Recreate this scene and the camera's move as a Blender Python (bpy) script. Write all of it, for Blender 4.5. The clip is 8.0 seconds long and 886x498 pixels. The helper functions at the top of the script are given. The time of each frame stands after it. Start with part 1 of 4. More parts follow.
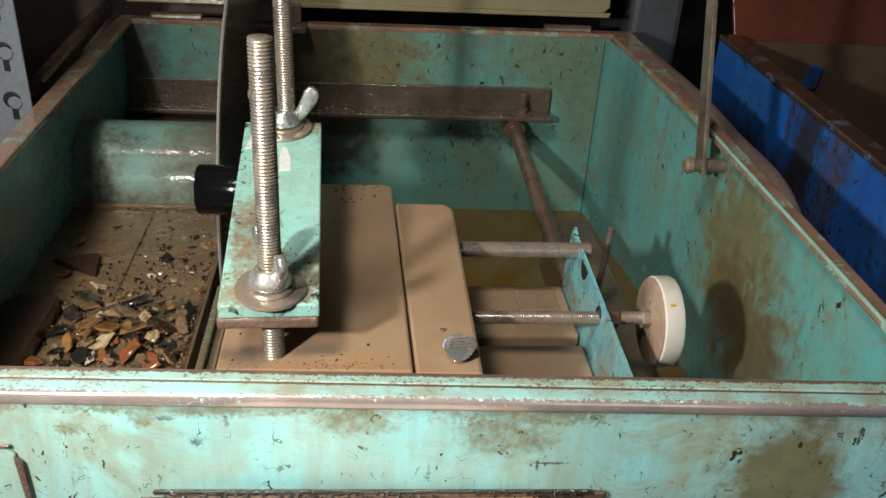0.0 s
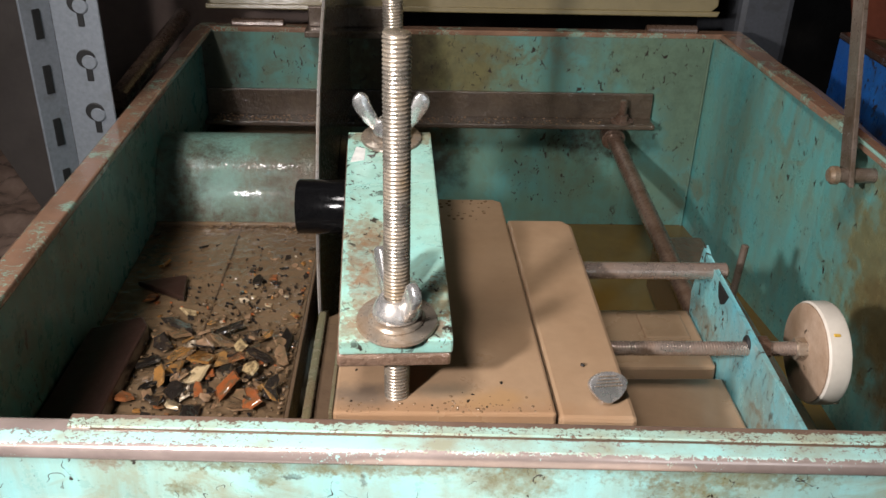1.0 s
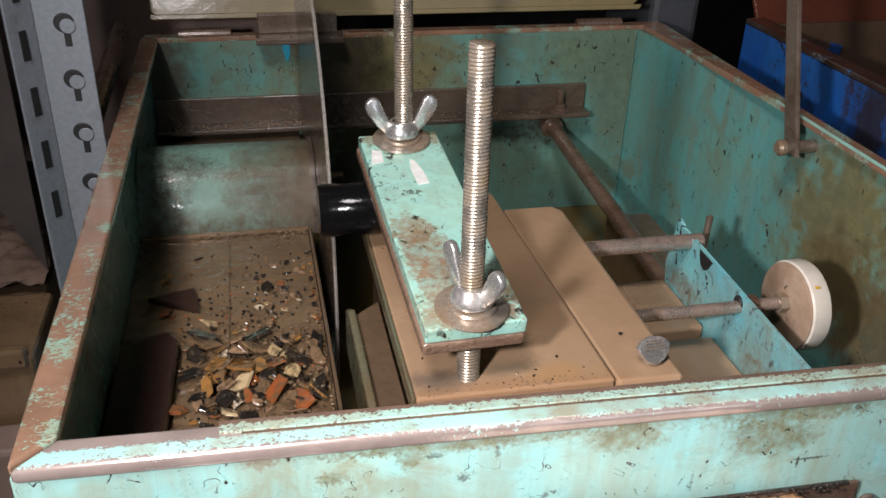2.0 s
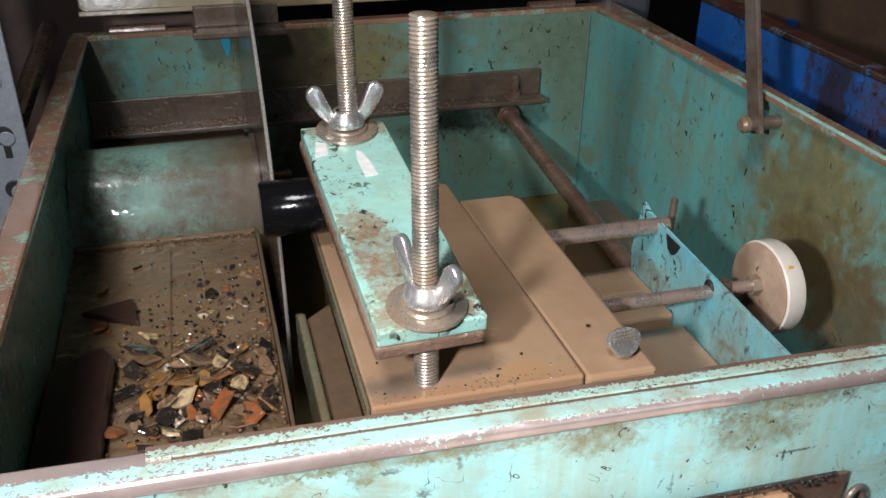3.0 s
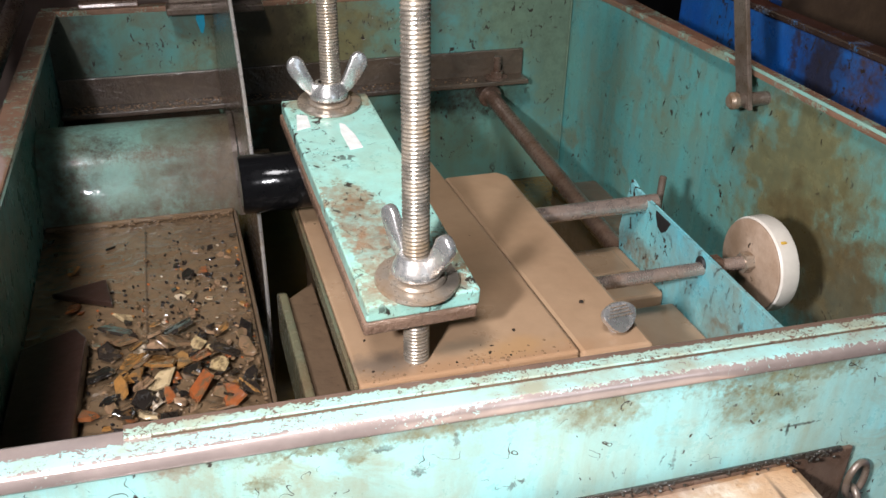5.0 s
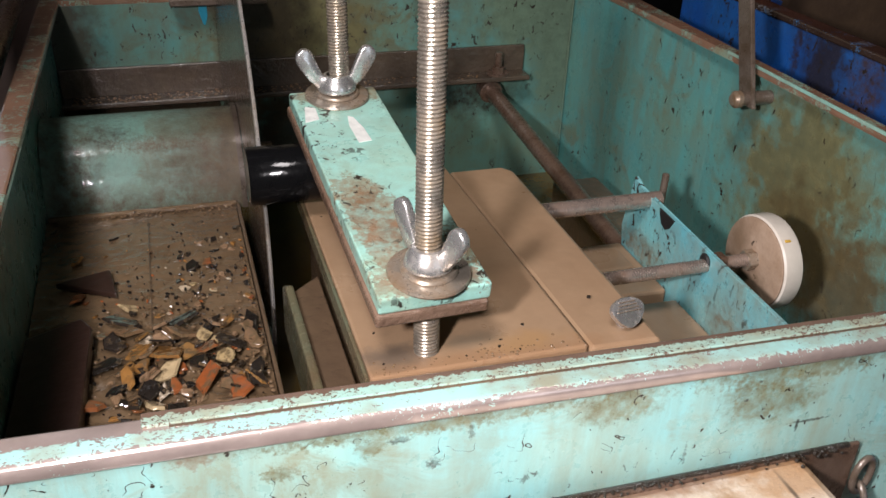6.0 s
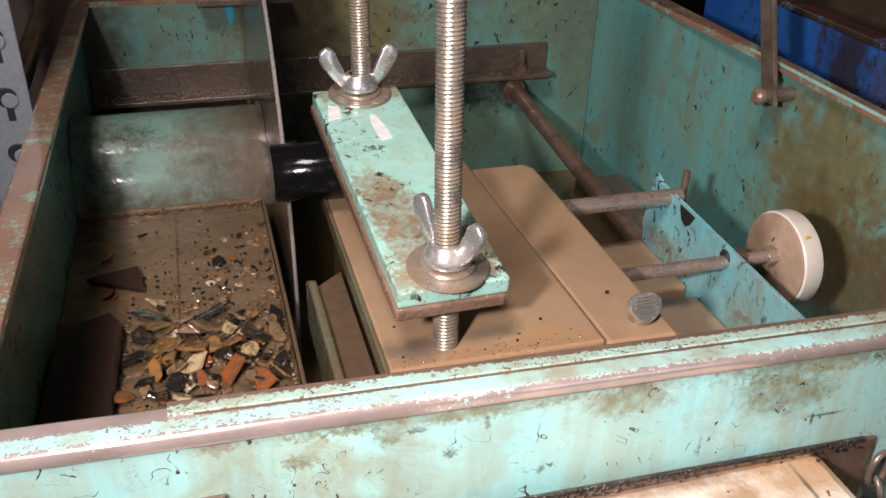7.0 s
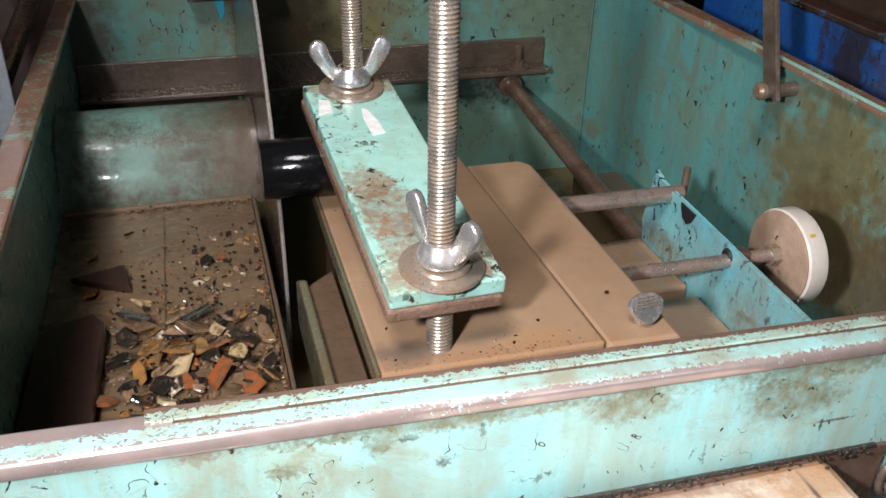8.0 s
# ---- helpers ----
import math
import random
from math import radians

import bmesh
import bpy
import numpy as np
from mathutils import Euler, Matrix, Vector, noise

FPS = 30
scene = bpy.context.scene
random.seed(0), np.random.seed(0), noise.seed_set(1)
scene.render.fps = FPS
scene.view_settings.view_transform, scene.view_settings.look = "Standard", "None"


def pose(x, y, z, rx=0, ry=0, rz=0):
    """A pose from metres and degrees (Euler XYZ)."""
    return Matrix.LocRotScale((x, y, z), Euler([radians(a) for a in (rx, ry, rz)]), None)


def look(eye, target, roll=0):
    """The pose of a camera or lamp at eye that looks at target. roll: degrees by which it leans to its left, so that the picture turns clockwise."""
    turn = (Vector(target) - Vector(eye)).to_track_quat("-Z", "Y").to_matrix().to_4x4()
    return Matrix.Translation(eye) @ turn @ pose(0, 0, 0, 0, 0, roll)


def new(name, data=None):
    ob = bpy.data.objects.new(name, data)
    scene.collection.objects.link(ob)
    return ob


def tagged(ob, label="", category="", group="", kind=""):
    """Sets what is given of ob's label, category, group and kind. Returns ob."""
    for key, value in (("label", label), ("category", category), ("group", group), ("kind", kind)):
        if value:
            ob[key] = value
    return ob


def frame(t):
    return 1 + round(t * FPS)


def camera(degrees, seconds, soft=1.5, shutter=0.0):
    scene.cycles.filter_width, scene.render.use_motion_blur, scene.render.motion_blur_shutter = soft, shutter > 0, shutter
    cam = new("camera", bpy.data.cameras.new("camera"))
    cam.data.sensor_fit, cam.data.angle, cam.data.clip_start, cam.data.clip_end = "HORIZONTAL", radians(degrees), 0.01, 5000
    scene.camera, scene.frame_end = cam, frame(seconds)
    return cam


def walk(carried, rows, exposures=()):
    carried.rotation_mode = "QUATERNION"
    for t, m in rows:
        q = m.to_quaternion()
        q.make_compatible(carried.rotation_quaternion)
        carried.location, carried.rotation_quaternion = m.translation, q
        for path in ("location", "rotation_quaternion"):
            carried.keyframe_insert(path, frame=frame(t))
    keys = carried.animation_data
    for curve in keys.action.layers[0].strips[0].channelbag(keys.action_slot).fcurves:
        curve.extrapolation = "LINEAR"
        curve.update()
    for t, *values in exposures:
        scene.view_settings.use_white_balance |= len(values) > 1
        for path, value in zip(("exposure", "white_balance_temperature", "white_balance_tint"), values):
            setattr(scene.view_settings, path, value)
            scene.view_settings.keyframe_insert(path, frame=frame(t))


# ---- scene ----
cam = camera(53.3, 8.0)
PATH = [
    (0, (0.001, 0.024, 1.151), (0.182, 1.76, 0.174), 3.5),
    (0.5, (-0.008, 0.021, 1.14), (0.174, 1.759, 0.167), 3.3),
    (1, (-0.033, 0.07, 1.131), (0.043, 1.824, 0.172), 1.6),
    (1.2, (-0.059, 0.076, 1.135), (0.040, 1.826, 0.171), 1.5),
    (1.5, (-0.102, 0.064, 1.141), (0.116, 1.803, 0.178), 1.5),
    (1.8, (-0.121, 0.052, 1.139), (0.217, 1.778, 0.187), 1.9),
    (2, (-0.116, 0.056, 1.141), (0.275, 1.765, 0.178), 1.9),
    (3.5, (-0.104, 0.081, 1.121), (0.373, 1.766, 0.155), 0.4),
    (4, (-0.102, 0.081, 1.121), (0.387, 1.759, 0.149), 0.3),
    (4.5, (-0.105, 0.084, 1.115), (0.4, 1.757, 0.14), 0.6),
    (6, (-0.117, 0.088, 1.112), (0.428, 1.742, 0.128), 2.3),
    (6.5, (-0.12, 0.085, 1.118), (0.391, 1.75, 0.134), 1.8),
    (7, (-0.116, 0.082, 1.114), (0.371, 1.75, 0.125), 1.4),
    (7.5, (-0.115, 0.087, 1.112), (0.378, 1.753, 0.122), 1.5),
    (8, (-0.112, 0.092, 1.108), (0.382, 1.757, 0.116), 1.5),
]
EXPOSURES = [
    (0, -0.10, 6450, 3), (0.5, 0.38, 6350, 8), (1, 0.0, 6450, 11), (1.5, -0.02, 6450, 13), (2, -0.14, 6350, 13),
    (3.5, -0.06, 6000, 10), (4, -0.26, 7150, 20), (4.5, 0.24, 6050, 10), (6, -0.18, 6350, 14), (6.5, -0.16, 6500, 17),
    (7, -0.06, 6600, 18), (7.5, -0.07, 6500, 16), (8, 0.0, 6150, 13),
]
walk(cam, [(t, look(eye, target, roll)) for t, eye, target, roll in PATH], EXPOSURES)

# ---- world and light ----
world = bpy.data.worlds.new("world")
scene.world = world
world.use_nodes = True
world.node_tree.nodes["Background"].inputs[0].default_value = (0.75, 0.85, 1.0, 1)
world.node_tree.nodes["Background"].inputs[1].default_value = 0.01

def area_lamp(name, place, target, sx, sy, watts, colour, spread=180):
    data = bpy.data.lights.new(name, "AREA")
    data.shape, data.size, data.size_y = "RECTANGLE", sx, sy
    data.energy, data.color, data.spread = watts, colour, radians(spread)
    ob = new(name, data)
    ob.matrix_world = look(place, target)
    return ob


# a small work lamp low over the near corner of the tank, a shaded lamp above it, and added daylight fill from an unseen
# doorway behind
area_lamp("work_lamp", (-0.232, 0.085, 1.14), (0.18, 0.40, 0.90), 0.026, 0.026, 1.68, (1.0, 0.95, 0.93), 128)
area_lamp("overhead_lamp", (-0.34, -0.06, 1.86), (0.0, 0.46, 0.92), 0.22, 0.22, 1.25, (1.0, 0.94, 0.90), 60)
area_lamp("door_fill_light", (0.90, -2.44, 1.25), (0.0, 0.5, 0.95), 0.8, 1.7, 6.5, (0.80, 0.92, 1.0))


# ---- materials ----
def material(name):
    m = bpy.data.materials.new(name)
    m.use_nodes = True
    return m, m.node_tree, m.node_tree.nodes["Principled BSDF"]


def add(nt, kind, **sets):
    n = nt.nodes.new(kind)
    for key, value in sets.items():
        if key in n.inputs:
            n.inputs[key].default_value = value
    return n


def coords(nt, scale=(1, 1, 1), source="Object"):
    tc = nt.nodes.new("ShaderNodeTexCoord")
    mp = nt.nodes.new("ShaderNodeMapping")
    mp.inputs["Scale"].default_value = scale
    nt.links.new(tc.outputs[source], mp.inputs["Vector"])
    return mp.outputs["Vector"]


def noise_mask(nt, vec, scale, lo, hi, detail=6.0, rough=0.6, distort=0.0):
    n = nt.nodes.new("ShaderNodeTexNoise")
    n.inputs["Scale"].default_value = scale
    n.inputs["Detail"].default_value = detail
    n.inputs["Roughness"].default_value = rough
    n.inputs["Distortion"].default_value = distort
    nt.links.new(vec, n.inputs["Vector"])
    r = nt.nodes.new("ShaderNodeMapRange")
    r.inputs["From Min"].default_value, r.inputs["From Max"].default_value = lo, hi
    nt.links.new(n.outputs["Fac"], r.inputs["Value"])
    return r.outputs["Result"]


def mix(nt, fac, a, b):
    n = nt.nodes.new("ShaderNodeMix")
    n.data_type = "RGBA"
    for socket, value in ((n.inputs[0], fac), (n.inputs[6], a), (n.inputs[7], b)):
        if isinstance(value, (tuple, float)):
            socket.default_value = (*value, 1) if isinstance(value, tuple) else value
        else:
            nt.links.new(value, socket)
    return n.outputs[2]


def maths(nt, op, a, b):
    n = nt.nodes.new("ShaderNodeMath")
    n.operation, n.use_clamp = op, True
    for socket, value in ((n.inputs[0], a), (n.inputs[1], b)):
        if isinstance(value, (int, float)):
            socket.default_value = value
        else:
            nt.links.new(value, socket)
    return n.outputs[0]


def scalar(nt, fac, lo, hi):
    r = nt.nodes.new("ShaderNodeMapRange")
    r.inputs["To Min"].default_value, r.inputs["To Max"].default_value = lo, hi
    nt.links.new(fac, r.inputs["Value"])
    return r.outputs["Result"]


def bump(nt, bsdf, height, strength, distance):
    b = nt.nodes.new("ShaderNodeBump")
    b.inputs["Strength"].default_value, b.inputs["Distance"].default_value = strength, distance
    nt.links.new(height, b.inputs["Height"])
    nt.links.new(b.outputs["Normal"], bsdf.inputs["Normal"])
    nt.links.new(b.outputs["Normal"], bsdf.inputs["Coat Normal"])


def thin_lines(nt, vec, scale, width, amount):
    """Fine curly scratches: the narrow band where a noise crosses its middle, broken up by a second one."""
    n = nt.nodes.new("ShaderNodeTexNoise")
    n.inputs["Scale"].default_value, n.inputs["Detail"].default_value = scale, 2.0
    n.inputs["Distortion"].default_value = 0.2
    nt.links.new(vec, n.inputs["Vector"])
    d = nt.nodes.new("ShaderNodeMath")
    d.operation = "COMPARE"
    nt.links.new(n.outputs["Fac"], d.inputs[0])
    d.inputs[1].default_value, d.inputs[2].default_value = 0.5, width
    return maths(nt, "MULTIPLY", d.outputs[0], noise_mask(nt, vec, scale * 0.8, 0.68 - amount, 0.70 - amount, 2))


def spot(nt, vec, centre, radii, ragged=0.5, scale=90, soft=0.35):
    """A spot of stain or painted shade with an edge of its own round a place on the thing."""
    sub = nt.nodes.new("ShaderNodeVectorMath")
    sub.operation = "SUBTRACT"
    nt.links.new(vec, sub.inputs[0])
    sub.inputs[1].default_value = centre
    div = nt.nodes.new("ShaderNodeVectorMath")
    div.operation = "DIVIDE"
    nt.links.new(sub.outputs[0], div.inputs[0])
    div.inputs[1].default_value = radii
    ln = nt.nodes.new("ShaderNodeVectorMath")
    ln.operation = "LENGTH"
    nt.links.new(div.outputs[0], ln.inputs[0])
    wob = noise_mask(nt, vec, scale, 0.25, 0.75, 8, 0.65)
    r = nt.nodes.new("ShaderNodeMath")
    r.operation = "MULTIPLY_ADD"
    nt.links.new(wob, r.inputs[0])
    r.inputs[1].default_value = ragged * 2
    nt.links.new(ln.outputs["Value"], r.inputs[2])
    step = nt.nodes.new("ShaderNodeMapRange")
    step.inputs["From Min"].default_value, step.inputs["From Max"].default_value = 1.0 + ragged - soft, 1.05 + ragged + soft
    step.inputs["To Min"].default_value, step.inputs["To Max"].default_value = 1.0, 0.0
    nt.links.new(r.outputs[0], step.inputs["Value"])
    return step.outputs["Result"]


def worn_paint(name, paint, paint2, grime, grime_amount, chip_amount, chip=(0.03, 0.022, 0.016), wet=0.25, streak=True, rust=0.0, lines=0.0, flecks=0.22, film_rough=0.16, stains_and_shade=(), soft=0.4, relief=0.35, coat=0.35, sparkle=0.0):
    """Oily machine paint: two tones, drips and blotches of grime, scratches, flaked chips down to dark steel."""
    m, nt, bsdf = material(name)
    vec = coords(nt)
    drip = coords(nt, (1, 1, 0.16)) if streak else vec
    base = mix(nt, noise_mask(nt, vec, 16, 0.35, 0.66, 5), paint, paint2)
    fine = noise_mask(nt, drip, 120, 0.40, 0.72, 8)
    g0 = noise_mask(nt, vec, 7, 0.40, 0.66, 3)
    g1 = noise_mask(nt, drip, 30, 0.56 - grime_amount, 0.74 - grime_amount, 9, 0.68, 0.8)
    g2 = noise_mask(nt, vec, 85, 0.40, 0.70, 8, 0.7)
    g3 = noise_mask(nt, vec, 26, 0.60 - grime_amount, 0.70 - grime_amount, 9, 0.7, 1.0)
    g = maths(nt, "MULTIPLY", maths(nt, "MAXIMUM", g1, g3), maths(nt, "ADD", maths(nt, "MULTIPLY", g0, 0.65), 0.30))
    g = maths(nt, "MULTIPLY", g, maths(nt, "ADD", maths(nt, "MULTIPLY", g2, 0.6), 0.55))
    base = mix(nt, maths(nt, "MULTIPLY", fine, flecks), base, grime)
    base = mix(nt, maths(nt, "MULTIPLY", g, 0.9), base, grime)
    for centre, radii, tone in stains_and_shade:
        small = sorted(radii)[0]
        edge = spot(nt, vec, centre, radii, 0.6 if small > 0.005 else 0.9, min(max(70, 1.7 / small), 900), soft)
        if small < 0.02:
            edge = maths(nt, "MULTIPLY", edge, maths(nt, "ADD", maths(nt, "MULTIPLY", noise_mask(nt, vec, 210, 0.38, 0.62, 8, 0.7), 0.6), 0.4))
        base = mix(nt, maths(nt, "MULTIPLY", edge, 0.9), base, mix(nt, g2, tone, tuple(v * 0.6 for v in tone)))
    if rust:
        r = noise_mask(nt, vec, 40, 0.66 - rust, 0.70 - rust, 10, 0.7, 0.4)
        base = mix(nt, r, base, mix(nt, g2, (0.21, 0.10, 0.055), (0.30, 0.17, 0.11)))
    c = noise_mask(nt, coords(nt, (1.0, 1.0, 0.6)), 230, 0.735 - chip_amount, 0.76 - chip_amount, 4, 0.6, 0.8)
    c = maths(nt, "MULTIPLY", c, noise_mask(nt, vec, 14, 0.42, 0.50, 2))
    if lines:
        c = maths(nt, "MAXIMUM", c, thin_lines(nt, vec, 95, 0.0035, lines))
    base = mix(nt, c, base, chip)
    nt.links.new(base, bsdf.inputs["Base Color"])
    nt.links.new(scalar(nt, g2, wet, wet + 0.28), bsdf.inputs["Roughness"])
    bsdf.inputs["Coat Weight"].default_value = coat
    bsdf.inputs["Coat Roughness"].default_value = film_rough
    h = maths(nt, "SUBTRACT", maths(nt, "ADD", maths(nt, "MULTIPLY", g2, 0.5), maths(nt, "MULTIPLY", fine, 0.2)), c)
    bump(nt, bsdf, h, relief, 0.0007)
    if sparkle:
        drops = nt.nodes.new("ShaderNodeBump")
        drops.inputs["Strength"].default_value, drops.inputs["Distance"].default_value = sparkle, 0.0011
        nt.links.new(noise_mask(nt, vec, 560, 0.42, 0.72, 3), drops.inputs["Height"])
        nt.links.new(drops.outputs["Normal"], bsdf.inputs["Coat Normal"])
    return m


def flaked_rim(name, paint, steel, amount, band=None):
    """Paint that has flaked off the edge in ragged islands; with band it has worn off both edges of the front flange."""
    m, nt, bsdf = material(name)
    vec = coords(nt)
    large = noise_mask(nt, vec, 46, 0.30, 0.70, 5)
    ragged = noise_mask(nt, coords(nt, (1, 1.8, 1)), 380, 0.25, 0.75, 9, 0.68, 1.2)
    if band:
        fine = noise_mask(nt, vec, 620, 0.30, 0.70, 6, 0.6, 1.5)
        large = noise_mask(nt, coords(nt, (0.5, 1, 1)), 60, 0.30, 0.70, 3)
        xyz = nt.nodes.new("ShaderNodeSeparateXYZ")
        nt.links.new(vec, xyz.inputs[0])
        across = nt.nodes.new("ShaderNodeMath")
        across.operation = "MULTIPLY_ADD"
        nt.links.new(xyz.outputs[0], across.inputs[0])
        across.inputs[1].default_value = 0.034
        nt.links.new(xyz.outputs[1], across.inputs[2])
        centre, half = band
        off = nt.nodes.new("ShaderNodeMath")
        off.operation = "SUBTRACT"
        nt.links.new(across.outputs[0], off.inputs[0])
        off.inputs[1].default_value = 0.268 + centre
        away = nt.nodes.new("ShaderNodeMath")
        away.operation = "ABSOLUTE"
        nt.links.new(off.outputs[0], away.inputs[0])
        fade = nt.nodes.new("ShaderNodeMapRange")
        fade.inputs["From Min"].default_value, fade.inputs["From Max"].default_value = half * 0.55, half * 1.6
        fade.inputs["To Min"].default_value, fade.inputs["To Max"].default_value = 0.40, 0.0
        nt.links.new(away.outputs[0], fade.inputs["Value"])
        rough = maths(nt, "ADD", maths(nt, "MULTIPLY", ragged, 0.25), maths(nt, "ADD", maths(nt, "MULTIPLY", fine, 0.22), maths(nt, "MULTIPLY", large, 0.14)))
        level = maths(nt, "ADD", fade.outputs["Result"], maths(nt, "SUBTRACT", rough, 0.10))
    else:
        level = maths(nt, "ADD", maths(nt, "MULTIPLY", large, 0.48), maths(nt, "MULTIPLY", ragged, 0.54))
    step = nt.nodes.new("ShaderNodeMapRange")
    step.inputs["From Min"].default_value, step.inputs["From Max"].default_value = amount, amount + 0.03
    nt.links.new(level, step.inputs["Value"])
    stain = noise_mask(nt, vec, 45, 0.35, 0.7, 8)
    metal = mix(nt, stain, steel, tuple(v * 0.62 for v in steel))
    top = mix(nt, maths(nt, "MULTIPLY", noise_mask(nt, vec, 60, 0.38, 0.66, 8), 0.75), paint, (0.26, 0.19, 0.10))
    nt.links.new(mix(nt, step.outputs["Result"], metal, top), bsdf.inputs["Base Color"])
    if band:
        nt.links.new(scalar(nt, step.outputs["Result"], 0.5, 0.0), bsdf.inputs["Metallic"])
    nt.links.new(scalar(nt, stain, 0.13, 0.28), bsdf.inputs["Roughness"])
    bsdf.inputs["Coat Weight"].default_value = 0.8
    bsdf.inputs["Coat Roughness"].default_value = 0.12
    bump(nt, bsdf, step.outputs["Result"], 0.35, 0.0004)
    return m


def steel(name, tint, dirt, amount, rough=0.28, metal=1.0, grain=(1, 1, 1), coat=0.0):
    m, nt, bsdf = material(name)
    vec = coords(nt, grain)
    d = noise_mask(nt, vec, 60, 0.62 - amount, 0.85 - amount, 8, 0.65)
    f = noise_mask(nt, vec, 400, 0.3, 0.7, 4)
    nt.links.new(mix(nt, d, mix(nt, f, tint, tuple(v * 0.8 for v in tint)), dirt), bsdf.inputs["Base Color"])
    nt.links.new(scalar(nt, d, metal, metal * 0.25), bsdf.inputs["Metallic"])
    nt.links.new(scalar(nt, f, rough * 0.8, rough * 1.25), bsdf.inputs["Roughness"])
    bsdf.inputs["Coat Weight"].default_value = coat
    bsdf.inputs["Coat Roughness"].default_value = 0.1
    bump(nt, bsdf, maths(nt, "ADD", d, maths(nt, "MULTIPLY", f, 0.3)), 0.15, 0.0005)
    return m


def mud(name, light, dark, rough=0.3, lump=0.4, wet=0.5, specks=0.0, scale=1.0, stains_and_shade=()):
    m, nt, bsdf = material(name)
    vec = coords(nt)
    a = noise_mask(nt, vec, 14 * scale, 0.3, 0.72, 6)
    b = noise_mask(nt, vec, 140 * scale, 0.3, 0.72, 6)
    base = mix(nt, a, light, dark)
    base = mix(nt, maths(nt, "MULTIPLY", b, 0.25), base, tuple(v * 0.55 for v in dark))
    if specks:
        s = noise_mask(nt, vec, 210, 0.74 - specks, 0.77 - specks, 2)
        base = mix(nt, s, base, (0.03, 0.02, 0.012))
    for centre, radii, tone in stains_and_shade:
        base = mix(nt, maths(nt, "MULTIPLY", spot(nt, vec, centre, radii, 0.6, 110, 0.5), 0.8), base, tone)
    nt.links.new(base, bsdf.inputs["Base Color"])
    nt.links.new(scalar(nt, a, rough * 0.75, rough * 1.3), bsdf.inputs["Roughness"])
    bsdf.inputs["Coat Weight"].default_value = wet
    bsdf.inputs["Coat Roughness"].default_value = 0.10 if wet >= 1 else 0.12
    bump(nt, bsdf, maths(nt, "ADD", maths(nt, "MULTIPLY", a, 0.5), maths(nt, "MULTIPLY", b, 0.4)), lump, 0.0012)
    return m


def gloss(name, colour, vary, rough=0.12, coat=0.8, film=0.0, relief=0.18):
    """Wet stone: base colour that differs from piece to piece, with a film of mud in patches."""
    m, nt, bsdf = material(name)
    info = nt.nodes.new("ShaderNodeObjectInfo")
    vec = coords(nt)
    grain = noise_mask(nt, vec, 260, 0.35, 0.7, 6)
    base = mix(nt, info.outputs["Random"], colour, vary)
    base = mix(nt, maths(nt, "MULTIPLY", grain, 0.4), base, tuple(v * 0.4 for v in colour))
    if film:
        geo = nt.nodes.new("ShaderNodeNewGeometry")
        f = noise_mask(nt, geo.outputs["Position"], 230, 0.62 - film, 0.74 - film, 6, 0.65)
        base = mix(nt, maths(nt, "MULTIPLY", f, 0.85), base, (0.10, 0.068, 0.036))
    nt.links.new(base, bsdf.inputs["Base Color"])
    bsdf.inputs["Roughness"].default_value = rough
    bsdf.inputs["Coat Weight"].default_value = coat
    bsdf.inputs["Coat Roughness"].default_value = 0.12
    bump(nt, bsdf, noise_mask(nt, vec, 130, 0.3, 0.7, 2), relief, 0.0008)
    return m


OLIVE, BROWN, RUST, DARK = (0.17, 0.145, 0.06), (0.17, 0.11, 0.055), (0.24, 0.12, 0.06), (0.03, 0.022, 0.016)
# flaked and rusted marks that can be told apart on the front of the tank
FRONT_MARKS = (
    ((0.16, 0.265, 0.905), (0.022, 0.05, 0.04), OLIVE), ((0.06, 0.266, 0.947), (0.03, 0.05, 0.004), OLIVE), ((-0.06, 0.266, 0.9475), (0.04, 0.05, 0.003), OLIVE),
    ((-0.0723, 0.267, 0.9527), (0.0042, 0.05, 0.0022), OLIVE), ((-0.0761, 0.267, 0.9427), (0.0036, 0.05, 0.0036), OLIVE), ((-0.0574, 0.267, 0.9326), (0.0020, 0.05, 0.0018), DARK),
    ((-0.1229, 0.267, 0.9482), (0.0052, 0.05, 0.0030), RUST), ((-0.1010, 0.267, 0.9378), (0.0045, 0.05, 0.0022), OLIVE), ((0.0704, 0.267, 0.9246), (0.0070, 0.05, 0.0005), DARK),
    ((0.0661, 0.267, 0.9234), (0.0005, 0.05, 0.0030), DARK), ((0.0259, 0.267, 0.9186), (0.0006, 0.05, 0.0040), DARK), ((-0.0905, 0.267, 0.9544), (0.0040, 0.05, 0.0012), OLIVE),
    ((-0.0672, 0.267, 0.9433), (0.0030, 0.05, 0.0010), DARK), ((-0.0463, 0.267, 0.9427), (0.0008, 0.05, 0.0030), DARK), ((-0.1645, 0.267, 0.9538), (0.0018, 0.05, 0.0022), DARK),
    ((0.0001, 0.267, 0.9432), (0.0120, 0.05, 0.0060), OLIVE), ((0.0527, 0.267, 0.9369), (0.0160, 0.05, 0.0080), OLIVE),
)
M_FRONT = worn_paint("aqua_front_paint", (0.23, 0.55, 0.57), (0.33, 0.55, 0.50), (0.25, 0.20, 0.095), 0.10, 0.085, lines=0.13, flecks=0.38, stains_and_shade=FRONT_MARKS, soft=0.3)
